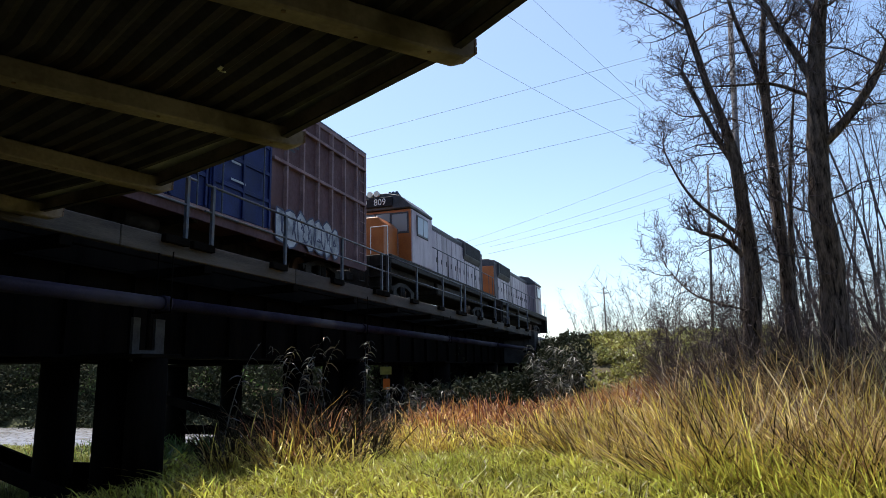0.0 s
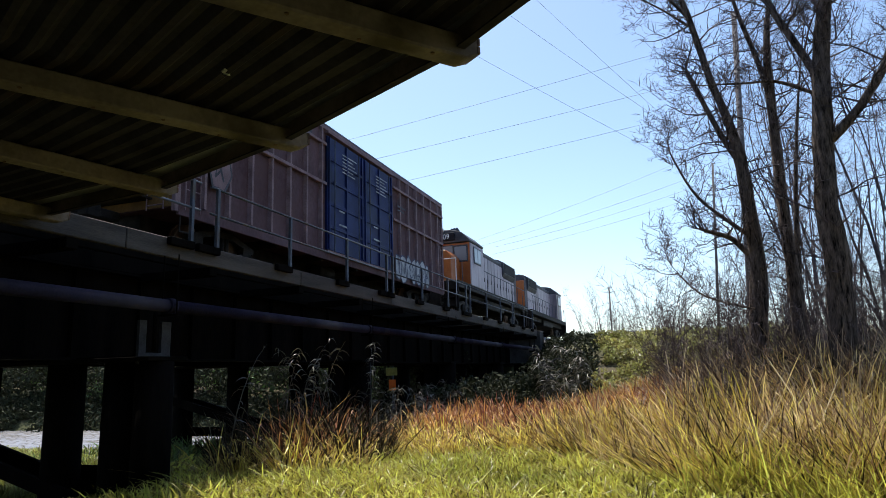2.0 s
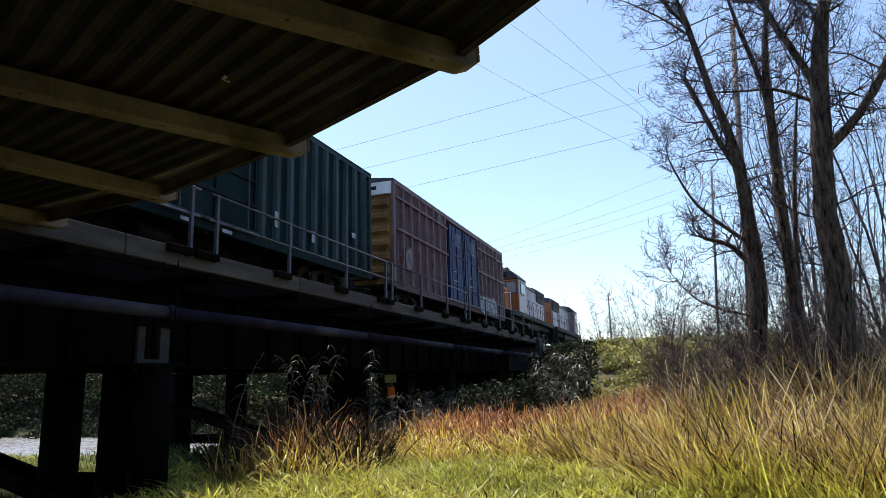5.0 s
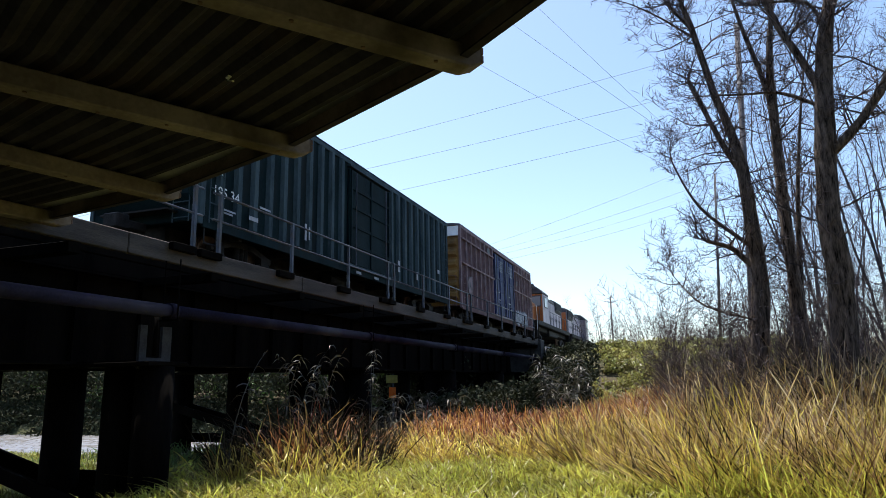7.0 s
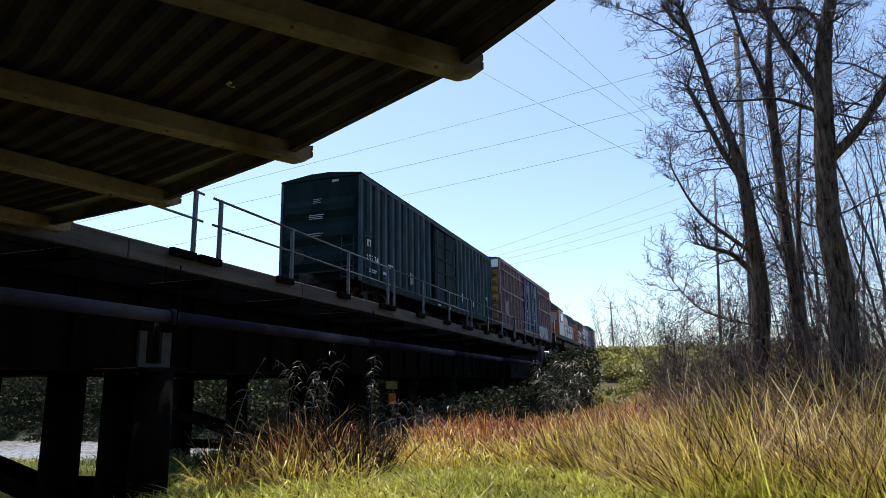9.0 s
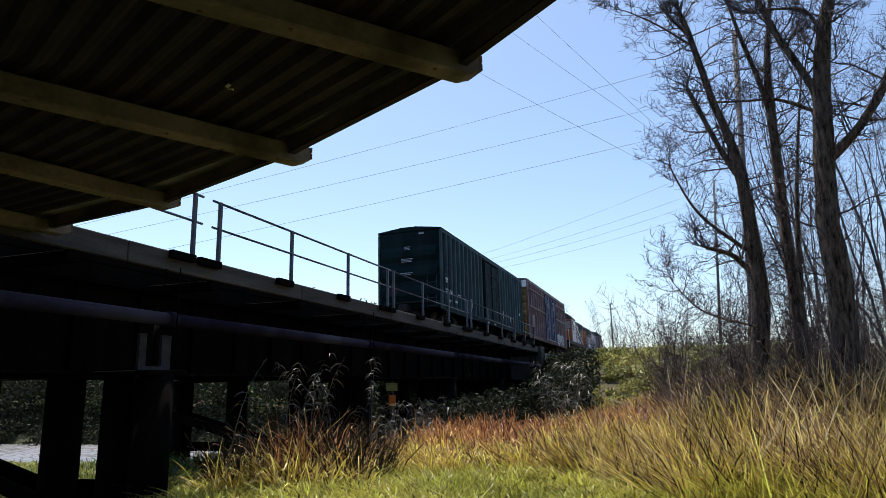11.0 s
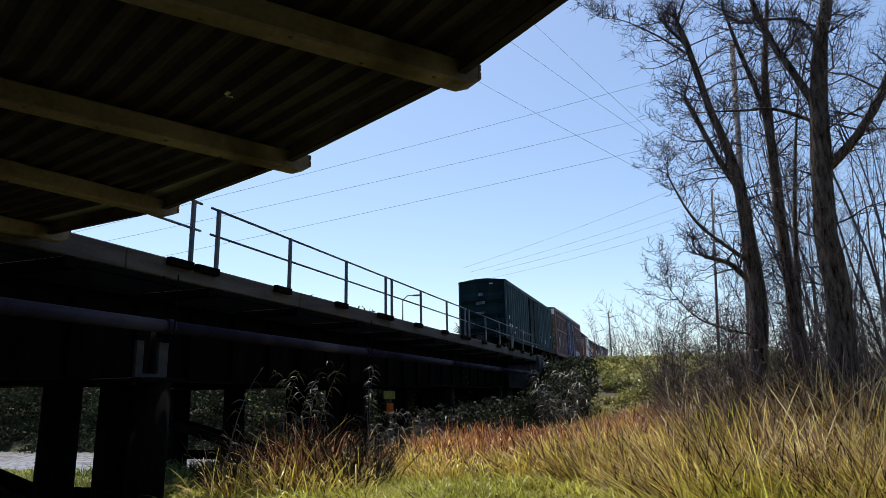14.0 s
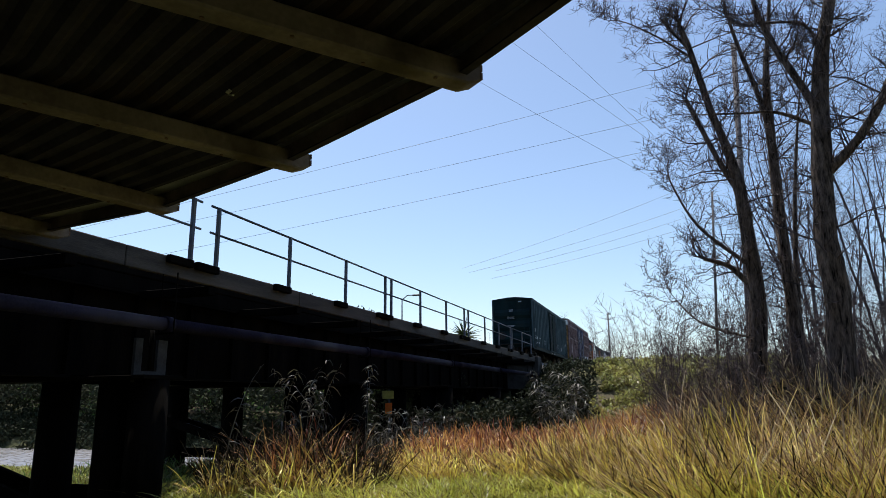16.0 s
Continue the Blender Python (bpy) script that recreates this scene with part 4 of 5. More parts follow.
bare_tree("tall bare cottonwood leaning over the bank, broken tops",
          [(1.55, 13.91, 1.84, 0.30), (1.73, 13.89, 3.46, 0.243), (1.69, 13.9, 4.6, 0.219), (1.62, 13.91, 5.67, 0.194), (1.48, 13.92, 6.55, 0.134), (1.25, 13.94, 7.47, 0.121), (1.06, 13.96, 8.43, 0.109), (0.92, 13.97, 9.13, 0.097), (0.8, 13.98, 9.6, 0.073)],
          [[(1.57, 13.91, 5.7, 0.109), (1.34, 13.94, 6.2, 0.097), (1.08, 13.96, 6.93, 0.085), (0.8, 13.98, 7.76, 0.073)],
           [(1.6, 13.91, 3.7, 0.097), (1.28, 13.94, 4.07, 0.085), (0.83, 13.98, 4.26, 0.061)],
           [(1.6, 13.91, 4.1, 0.073), (0.79, 13.98, 4.95, 0.049), (0.37, 14.0, 5.86, 0.03), (0.29, 14.0, 6.24, 0.018)],
           [(1.0, 13.97, 8.7, 0.05), (0.38, 13.99, 9.32, 0.034), (-0.3, 14.0, 9.85, 0.02), (-0.73, 13.98, 10.0, 0.01)],
           [(0.95, 13.97, 8.95, 0.07), (0.78, 13.95, 9.2, 0.065), (0.6, 13.95, 9.45, 0.055)],
           [(1.62, 13.8, 2.6, 0.040), (0.87, 13.47, 2.81, 0.034), (0.49, 13.49, 3.05, 0.024), (0.15, 13.5, 3.5, 0.012)]], 11, 1, 0.60)
bare_tree("slender bare cottonwood, forked near the top",
          [(2.4, 14.6, 1.83, 0.231), (2.43, 14.6, 3.51, 0.193), (2.41, 14.6, 4.69, 0.18), (2.42, 14.6, 6.15, 0.167), (2.44, 14.6, 7.29, 0.141), (2.5, 14.59, 8.33, 0.116), (2.62, 14.57, 9.23, 0.077), (2.82, 14.53, 10.54, 0.039)],
          [[(2.43, 14.6, 7.06, 0.103), (2.29, 14.62, 7.98, 0.09), (2.03, 14.66, 9.13, 0.077), (1.88, 14.68, 10.02, 0.051), (1.8, 14.69, 10.91, 0.026)],
           [(2.48, 14.7, 2.2, 0.10), (2.66, 15.0, 4.19, 0.094), (2.83, 15.1, 5.67, 0.067), (3.07, 15.1, 7.3, 0.04), (3.35, 15.1, 8.84, 0.02)]], 12, 1, 0.60)
bare_tree("thick bare cottonwood with deeply ridged bark and a heavy side limb",
          [(2.79, 13.11, 1.7, 0.349), (2.89, 13.09, 3.27, 0.302), (2.88, 13.09, 4.3, 0.279), (2.97, 13.07, 5.78, 0.256), (3.07, 13.04, 6.99, 0.221), (3.24, 13.0, 7.98, 0.186), (3.4, 12.96, 8.63, 0.163), (3.61, 12.9, 9.63, 0.105), (3.86, 12.83, 10.61, 0.046)],
          [[(2.95, 13.06, 5.45, 0.139), (3.42, 12.96, 5.9, 0.128), (3.71, 12.88, 6.25, 0.116), (3.99, 12.79, 6.71, 0.105), (4.26, 12.7, 7.38, 0.07), (4.65, 12.57, 8.32, 0.035)],
           [(3.05, 13.06, 6.7, 0.116), (2.73, 13.12, 7.56, 0.105), (2.47, 13.17, 8.23, 0.093), (2.26, 13.21, 9.04, 0.081), (2.14, 13.23, 9.85, 0.046)],
           [(3.0, 13.08, 6.45, 0.058), (2.36, 13.19, 6.88, 0.046), (1.79, 13.28, 6.99, 0.035), (0.97, 13.36, 7.12, 0.017)],
           [(3.26, 13.0, 7.85, 0.058), (3.02, 13.05, 8.53, 0.046), (2.57, 13.15, 8.75, 0.035), (2.08, 13.24, 8.85, 0.017)]], 13, 1, 0.67)


def thicket(name, label, spots, hmin, hmax, seed, r0=0.022):
    """Leafless saplings and canes, one tangle."""
    rnd = random.Random(seed)
    segs = []
    for x, y in spots:
        h = rnd.uniform(hmin, hmax)
        p = Vector((x, y, float(ground_z(x, y)) - 0.1))
        d = Vector((rnd.gauss(0, 0.15), rnd.gauss(0, 0.15), 1)).normalized()
        n = 9
        for k in range(n):
            d = (d + Vector((rnd.gauss(0, 0.09), rnd.gauss(0, 0.09), 0.05))).normalized()
            q = p + d * h / n
            r = r0 * h / 5
            segs.append((*p, *q, r * (1 - 0.85 * k / n), r * (1 - 0.85 * (k + 1) / n)))
            p = q
            if k > 0:
                for _ in range(2):
                    side = Vector((rnd.gauss(0, 1), rnd.gauss(0, 1), rnd.gauss(0.6, 0.4)))
                    twig(rnd, segs, p, d * 0.4 + side.normalized(), h * rnd.uniform(0.1, 0.24), max(0.3 * r * (1 - k / n), 0.004), 1)
    v, f = seg_arrays(segs, 3)
    tagged(new(name, raw_mesh(name, v, f, M["twig"])), label, "thicket", kind="stuff")


rnd = random.Random(5)
thicket("thicket", "dense leafless saplings and canes behind the trees", [(rnd.uniform(3.6, 15.0), rnd.uniform(19, 32)) for _ in range(105)], 5.0, 14.0, 21)
thicket("thicket", "low bare brambles and canes under the trees", [(rnd.uniform(-0.6, 8.0), rnd.uniform(15.0, 20)) for _ in range(260)], 1.0, 3.6, 22, 0.024)
thicket("thicket", "dead canes and brush at the foot of the trees", [(rnd.uniform(0.2, 7.0), rnd.uniform(11.6, 14.8)) for _ in range(140)], 0.7, 2.1, 25, 0.026)
thicket("thicket", "far bare shrubs along the railway bank", [(rnd.uniform(-6, 14), rnd.uniform(40, 80)) for _ in range(300)], 1.0, 3.6, 23, 0.035)
thicket("thicket", "distant bare trees on the skyline", [(rnd.uniform(-45, 60), rnd.uniform(120, 260)) for _ in range(120)], 5.0, 12.0, 24, 0.05)


# ---------------------------------------------------------------- reeds, grass, leaves
def blades(name, label, x, y, h, w, lean, wind, droop, material, category="grass", base=None):
    """Bent tapering blades at (x, y), one tangle. lean: sideways reach over height; wind: mean reach (x, y)."""
    rs = np.random.RandomState(abs(len(label) * 977 + len(x)) % 100000)
    n = len(x)
    az = rs.uniform(0, 2 * np.pi, n)
    reach = np.abs(rs.normal(0, lean, n))
    ox, oy = np.cos(az) * reach + wind[0] * rs.uniform(0.3, 1.5, n), np.sin(az) * reach + wind[1] * rs.uniform(0.3, 1.5, n)
    z0 = (ground_z(x, y) if base is None else base) - 0.03
    face = rs.uniform(0, 2 * np.pi, n)
    wx, wy = np.cos(face), np.sin(face)
    s = np.array([0, 0.3, 0.58, 0.8, 0.93, 1.0])
    prof = np.array([0.75, 1.0, 0.9, 0.62, 0.34, 0.05])
    dr = droop * rs.uniform(0.2, 1.6, n)
    cx = x[:, None] + (ox * h)[:, None] * s[None] ** 1.8
    cy = y[:, None] + (oy * h)[:, None] * s[None] ** 1.8
    cz = z0[:, None] + h[:, None] * (s[None] - dr[:, None] * s[None] ** 4)
    half = 0.5 * w[:, None] * prof[None]
    a = np.stack([cx - half * wx[:, None], cy - half * wy[:, None], cz], -1)
    b = np.stack([cx + half * wx[:, None], cy + half * wy[:, None], cz], -1)
    verts = np.stack([a, b], 2).reshape(-1, 3)
    k = len(s)
    base_i = (np.arange(n) * 2 * k)[:, None]
    i = np.arange(k - 1) * 2
    faces = np.stack([base_i + i, base_i + i + 1, base_i + i + 3, base_i + i + 2], -1).reshape(-1, 4)
    ob = new(name, raw_mesh(name, verts, faces, material, True))
    return tagged(ob, label, category, kind="stuff")


def field(rs, n, x0, x1, y0, y1, clump=0.0, step=0.8):
    """Spots in a rectangle, drawn together into tufts."""
    x, y = rs.uniform(x0, x1, n), rs.uniform(y0, y1, n)
    if clump:
        m = max(int((x1 - x0) * (y1 - y0) / step**2), 4)
        cx, cy = rs.uniform(x0, x1, m), rs.uniform(y0, y1, m)
        k = rs.randint(0, m, n)
        x = x * (1 - clump) + (cx[k] + rs.normal(0, step * 0.25, n)) * clump
        y = y * (1 - clump) + (cy[k] + rs.normal(0, step * 0.25, n)) * clump
    return x, y


rs = np.random.RandomState(4)


def sow(name, label, n, area, h, w, lean, wind, droop, material, clump=0.6, step=0.8, keep=None):
    x, y = field(rs, n, *area, clump, step)
    if keep is not None:
        ok = keep(x, y)
        x, y = x[ok], y[ok]
    n = len(x)
    tuft = 0.75 + 0.5 * (0.5 + 0.5 * np.sin(x * 2.3 + 1.1 * np.sin(y * 1.7)) * np.sin(y * 2.1 + 0.8 * x))
    return blades(name, label, x, y, rs.uniform(h[0], h[1], n) * tuft, rs.uniform(w[0], w[1], n), lean, wind, droop, material)


def tussocks(name, label, n, area, per, h, w, fan, wind, droop, material, seed, keep=None, spread=0.14, bend=1.25):
    """Stiff stems standing in tufts that fan out, each tuft with a lean of its own; one tangle."""
    r = np.random.RandomState(seed)
    cx, cy = r.uniform(area[0], area[1], n), r.uniform(area[2], area[3], n)
    if keep is not None:
        ok = keep(cx, cy)
        cx, cy = cx[ok], cy[ok]
    n = len(cx)
    k = np.repeat(np.arange(n), r.poisson(per, n) + 4)
    m = len(k)
    off = r.normal(0, 1, (m, 2))
    lean = np.array(wind) + r.normal(0, fan * 0.55, (n, 2))
    o = lean[k] + off * fan * 0.5 + r.normal(0, fan * 0.22, (m, 2))
    x, y = cx[k] + off[:, 0] * spread, cy[k] + off[:, 1] * spread
    hh = r.uniform(h[0], h[1], m) * r.uniform(0.7, 1.15, n)[k] / np.sqrt(1 + (o**2).sum(1))
    s = np.array([0, 0.4, 0.75, 0.92, 1.0])
    prof = np.array([0.8, 1.0, 0.8, 0.5, 0.06])
    dr = droop * r.uniform(0, 1.6, m)
    face = r.uniform(0, 2 * np.pi, m)
    half = 0.5 * r.uniform(w[0], w[1], m)[:, None] * prof[None]
    px = x[:, None] + (o[:, 0] * hh)[:, None] * s[None] ** bend
    py = y[:, None] + (o[:, 1] * hh)[:, None] * s[None] ** bend
    pz = (ground_z(x, y) - 0.03)[:, None] + hh[:, None] * (s[None] - dr[:, None] * s[None] ** 5)
    wx, wy = np.cos(face)[:, None], np.sin(face)[:, None]
    v = np.stack([np.stack([px - half * wx, py - half * wy, pz], -1), np.stack([px + half * wx, py + half * wy, pz], -1)], 2).reshape(-1, 3)
    i = np.arange(len(s) - 1) * 2
    b = (np.arange(m) * 2 * len(s))[:, None]
    f = np.stack([b + i, b + i + 1, b + i + 3, b + i + 2], -1).reshape(-1, 4)
    return tagged(new(name, raw_mesh(name, v, f, material, True)), label, "grass", kind="stuff")


# short lush sward in front, from the trestle's foot to the reeds
sow("grass", "short lush green grass in the sun", 42000, (-9.6, 2.0, 6.5, 13.2), (0.12, 0.42), (0.013, 0.028), 0.75, (-0.1, -0.05), 0.35, M["grass"], 0.65, 0.5)
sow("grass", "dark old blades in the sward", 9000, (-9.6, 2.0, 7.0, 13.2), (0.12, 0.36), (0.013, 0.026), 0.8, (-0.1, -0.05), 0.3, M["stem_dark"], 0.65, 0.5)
tussocks("grass", "coarse yellow-green tufts in the sward", 330, (-8.6, 1.5, 8.2, 12.6), 22, (0.22, 0.5), (0.012, 0.024), 0.9, (0.0, -0.1), 0.5, M["grass"], 81, None, 0.12, 1.6)
sow("grass", "short grass at the foot of the reeds", 13000, (1.5, 7.0, 7.5, 11.5), (0.16, 0.42), (0.010, 0.02), 0.6, (-0.1, -0.05), 0.2, M["reed_green"], 0.4, 0.6)
sow("grass", "thin grass in the trestle's shade", 20000, (-11.5, -7.6, 6.5, 14.0), (0.14, 0.38), (0.010, 0.02), 0.6, (-0.1, -0.05), 0.2, M["reed_green"], 0.4, 0.6)
sow("grass", "rough grass under the footbridge", 12000, (-9.0, 6.0, 1.5, 6.5), (0.12, 0.3), (0.010, 0.018), 0.6, (0, 0), 0.15, M["grass"], 0.4, 0.6)
def plumed_canes(label, spots, h, leaf, per, material, seed, wind=(0.0, 0.0)):
    """Slim canes with drooping strap leaves along their upper part, one tangle."""
    r = np.random.RandomState(seed)
    v, f = [], []
    u = np.array([0, 0.35, 0.7, 1.0])
    for x, y in spots:
        hh = r.uniform(*h)
        o = np.array(wind) + r.normal(0, 0.16, 2)
        z0 = float(ground_z(x, y)) - 0.05
        cane = lambda q: np.array([x + o[0] * hh * q**2, y + o[1] * hh * q**2, z0 + hh * (q - 0.12 * q**4)])
        strips = []
        qs = np.linspace(0, 1, 8)
        strips.append((np.array([cane(q) for q in qs]), 0.014 * (1.1 - qs)))
        for q in r.uniform(0.35, 1.0, per):
            a = r.uniform(0, 2 * np.pi)
            ln = r.uniform(*leaf)
            d = np.array([np.cos(a), np.sin(a)])
            p = cane(q)
            up = r.uniform(0.1, 0.7)
            line = np.stack([p[0] + d[0] * ln * u * 0.8, p[1] + d[1] * ln * u * 0.8, p[2] + ln * (up * u - (up + r.uniform(0.2, 0.7)) * u**2)], -1)
            strips.append((line, 0.5 * ln * 0.085 * np.array([0.7, 1.0, 0.7, 0.05])))
        for line, half in strips:
            t = line[-1] - line[0]
            side = np.cross(t, r.normal(0, 1, 3))
            side /= np.linalg.norm(side)
            b = len(v)
            for c, w in zip(line, half):
                v.append(c - side * w)
                v.append(c + side * w)
            f += [(b + 2 * j, b + 2 * j + 1, b + 2 * j + 3, b + 2 * j + 2) for j in range(len(line) - 1)]
    return tagged(new("canes", raw_mesh("canes", np.array(v), np.array(f), material, True)), label, "reeds", kind="stuff")


# tall yellow-green reeds on the bank
right = lambda x, y: x > 0.2 - 0.75 * (y - 9.0) + 0.4 * np.sin(y * 2.0)
sow("reeds", "short yellow-green reed leaves between the tall stems", 9000, (-2.6, 7.5, 9.0, 14.0), (0.25, 0.6), (0.009, 0.018), 0.7, (-0.1, -0.05), 0.35, M["reed"], 0.7, 0.9, right)
sow("reeds", "green reed shoots between the yellow stems", 8000, (-2.6, 7.0, 8.6, 11.5), (0.2, 0.55), (0.009, 0.018), 0.6, (-0.1, -0.05), 0.3, M["grass"], 0.7, 0.9, right)
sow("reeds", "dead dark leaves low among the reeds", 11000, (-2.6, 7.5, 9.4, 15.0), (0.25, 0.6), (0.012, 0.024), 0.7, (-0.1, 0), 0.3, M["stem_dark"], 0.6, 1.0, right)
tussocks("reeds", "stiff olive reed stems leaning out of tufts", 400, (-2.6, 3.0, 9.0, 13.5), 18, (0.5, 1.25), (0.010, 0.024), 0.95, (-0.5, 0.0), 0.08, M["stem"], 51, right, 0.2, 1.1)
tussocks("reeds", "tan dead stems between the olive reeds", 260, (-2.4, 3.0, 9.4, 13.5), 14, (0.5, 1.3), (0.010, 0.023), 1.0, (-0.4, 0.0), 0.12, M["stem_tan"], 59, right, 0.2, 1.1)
tussocks("reeds", "dark stems standing in for shade between the olive reeds", 420, (-2.6, 7.0, 8.9, 13.0), 14, (0.5, 1.15), (0.011, 0.023), 0.9, (-0.4, 0.0), 0.1, M["stem_dark"], 52, right, 0.2, 1.1)
tussocks("reeds", "fresh green tufts at the foot of the reeds", 60, (0.2, 3.6, 8.5, 9.6), 30, (0.35, 0.8), (0.010, 0.02), 0.55, (-0.25, 0.0), 0.12, M["grass"], 53)
tussocks("reeds", "tan dead stems lying criss-cross on the bank", 400, (1.6, 8.0, 9.0, 13.6), 20, (0.45, 1.3), (0.011, 0.024), 0.95, (0.25, 0.0), 0.15, M["stem_tan"], 54, None, 0.2, 1.1)
tussocks("reeds", "olive stems mixed with the tan ones", 170, (2.4, 8.0, 9.0, 12.6), 20, (0.5, 1.1), (0.009, 0.019), 0.8, (0.1, 0.0), 0.1, M["stem"], 55, None, 0.2, 1.1)
tussocks("reeds", "bleached bare stalks leaning before the trees", 34, (0.6, 7.0, 10.5, 13.2), 6, (0.9, 1.6), (0.014, 0.024), 0.6, (0.35, 0.0), 0.03, M["reed_dry"], 56, None, 0.2, 1.05)
tussocks("reeds", "tall withered tan stalks before the trees", 180, (0.2, 7.5, 11.4, 13.6), 14, (0.7, 1.55), (0.010, 0.022), 0.75, (0.1, 0.0), 0.12, M["stem_tan"], 60, None, 0.2, 1.1)
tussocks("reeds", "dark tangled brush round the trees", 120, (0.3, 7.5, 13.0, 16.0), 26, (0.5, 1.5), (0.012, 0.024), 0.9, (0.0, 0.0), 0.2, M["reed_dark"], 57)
tussocks("reeds", "brown withered stems among the brush", 150, (0.0, 7.5, 12.0, 15.0), 22, (0.6, 1.9), (0.011, 0.024), 0.9, (0.0, 0.0), 0.2, M["brush"], 58)
# russet reed bed behind the sward, parted where the shade of a bent stays bare
parted = lambda x, y: (x > -0.425 * y + 0.12 * np.sin(y * 5)) | (x < -0.515 * y)
tussocks("reeds", "russet curling leaf tufts beside the trestle", 300, (-5.8, 0.3, 12.6, 18.5), 46, (0.55, 1.15), (0.016, 0.034), 0.6, (-0.1, -0.05), 0.5, M["stem_red"], 61, parted, bend=1.6)
tussocks("reeds", "straw and olive leaf tufts before the russet bed", 190, (-5.6, -0.5, 11.4, 13.8), 34, (0.4, 0.9), (0.014, 0.028), 0.6, (-0.15, -0.05), 0.4, M["stem"], 62, parted, bend=1.5)
tussocks("reeds", "dark leaves standing in for shade in the russet bed", 170, (-6.0, 0.8, 12.0, 19.5), 34, (0.35, 0.9), (0.016, 0.03), 0.6, (-0.1, 0.0), 0.3, M["stem_dark"], 63, parted, bend=1.5)
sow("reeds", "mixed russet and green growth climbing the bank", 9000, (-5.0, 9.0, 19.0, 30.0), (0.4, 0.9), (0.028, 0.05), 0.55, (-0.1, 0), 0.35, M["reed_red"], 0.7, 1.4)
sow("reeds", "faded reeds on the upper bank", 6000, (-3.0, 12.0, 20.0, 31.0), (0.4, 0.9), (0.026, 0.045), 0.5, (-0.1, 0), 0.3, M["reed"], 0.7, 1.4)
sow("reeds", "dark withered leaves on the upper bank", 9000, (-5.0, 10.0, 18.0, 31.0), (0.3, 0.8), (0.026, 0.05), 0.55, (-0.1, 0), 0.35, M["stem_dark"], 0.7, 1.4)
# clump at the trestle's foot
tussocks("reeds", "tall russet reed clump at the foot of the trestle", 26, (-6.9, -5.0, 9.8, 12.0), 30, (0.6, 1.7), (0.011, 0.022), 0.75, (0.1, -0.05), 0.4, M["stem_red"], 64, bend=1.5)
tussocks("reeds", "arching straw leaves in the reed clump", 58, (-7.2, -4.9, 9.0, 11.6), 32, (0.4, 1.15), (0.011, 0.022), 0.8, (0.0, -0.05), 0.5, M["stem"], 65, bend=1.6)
tussocks("reeds", "dark leaves standing in for shade in the reed clump", 56, (-7.6, -5.0, 9.4, 12.4), 36, (0.5, 1.6), (0.013, 0.028), 0.6, (0.05, -0.05), 0.4, M["stem_dark"], 66, bend=1.5)
rnd = random.Random(17)
plumed_canes("tall leafy canes rising past the girder", [(rnd.uniform(-7.15, -6.5), y + rnd.uniform(-0.3, 0.3)) for y in (10.4, 10.6, 10.9, 11.9, 12.1, 12.4, 12.7, 13.6, 14.1) for _ in range(1)], (2.3, 2.95), (0.16, 0.32), 24, M["cane_leaf"], 71, (-0.02, 0.05))
plumed_canes("single leafy cane before the girder", [(-7.0, 9.3)], (2.6, 2.7), (0.2, 0.32), 12, M["cane_leaf"], 72)
plumed_canes("low leafy canes in the shade of the trestle", [(rnd.uniform(-7.9, -6.0), rnd.uniform(14, 26)) for _ in range(70)], (0.8, 1.7), (0.2, 0.42), 22, M["cane_leaf"], 73)
plumed_canes("silvery canes arching over the trestle's end", [(rnd.uniform(-5.0, -3.0), rnd.uniform(24.5, 28.0)) for _ in range(26)], (1.2, 3.0), (0.3, 0.6), 24, M["cane_leaf"], 74, (-0.12, 0.0))
sow("grass", "coarse grass under the trestle", 5000, (-16.0, -7.0, 12.0, 19.5), (0.2, 0.6), (0.02, 0.04), 0.45, (0, 0), 0.3, M["leaf"], 0.5, 0.9)
sow("grass", "dark rank grass on the stream bank", 9000, (-26.0, -9.5, 15.0, 19.5), (0.12, 0.3), (0.02, 0.04), 0.5, (0, 0), 0.3, M["dark_leaf"], 0.4, 0.9)
sow("grass", "sunlit grass between the trestle and the stream", 22000, (-21.0, -8.0, 9.0, 17.0), (0.12, 0.30), (0.014, 0.03), 0.6, (0, 0), 0.25, M["reed_green"], 0.3, 0.8)


def leaves(name, label, centres, radii, per, size, material, seed, category="shrub"):
    """Clumps of small folded leaves round the centres."""
    r = np.random.RandomState(seed)
    c = np.repeat(np.asarray(centres, float), per, 0)
    q = np.repeat(np.asarray(radii, float), per)
    d = r.normal(0, 1, c.shape)
    d /= np.linalg.norm(d, axis=1, keepdims=True)
    p = c + d * (q * r.uniform(0.35, 1.1, len(c)) ** 0.6)[:, None] * np.array([1, 1, 0.8])
    a = r.normal(0, 1, c.shape)
    a /= np.linalg.norm(a, axis=1, keepdims=True)
    b = np.cross(a, r.normal(0, 1, c.shape))
    b /= np.linalg.norm(b, axis=1, keepdims=True)
    s = size * r.uniform(0.5, 1.4, len(c))[:, None]
    v = np.stack([p - a * s, p + b * s * 0.45, p + a * s, p - b * s * 0.45], 1).reshape(-1, 3)
    f = np.arange(len(v)).reshape(-1, 4)
    ob = new(name, raw_mesh(name, v, f, material))
    return tagged(ob, label, category, kind="stuff")


def shrubs(label, n, area, height, rad, per, size, seed, material=None):
    r = np.random.RandomState(seed)
    x, y = r.uniform(area[0], area[1], n), r.uniform(area[2], area[3], n)
    z = ground_z(x, y) + r.uniform(0.1, 1, n) ** 0.8 * height
    leaves("shrubs", label, np.stack([x, y, z], 1), r.uniform(rad[0], rad[1], n), per, size, material or M["leaf"], seed)


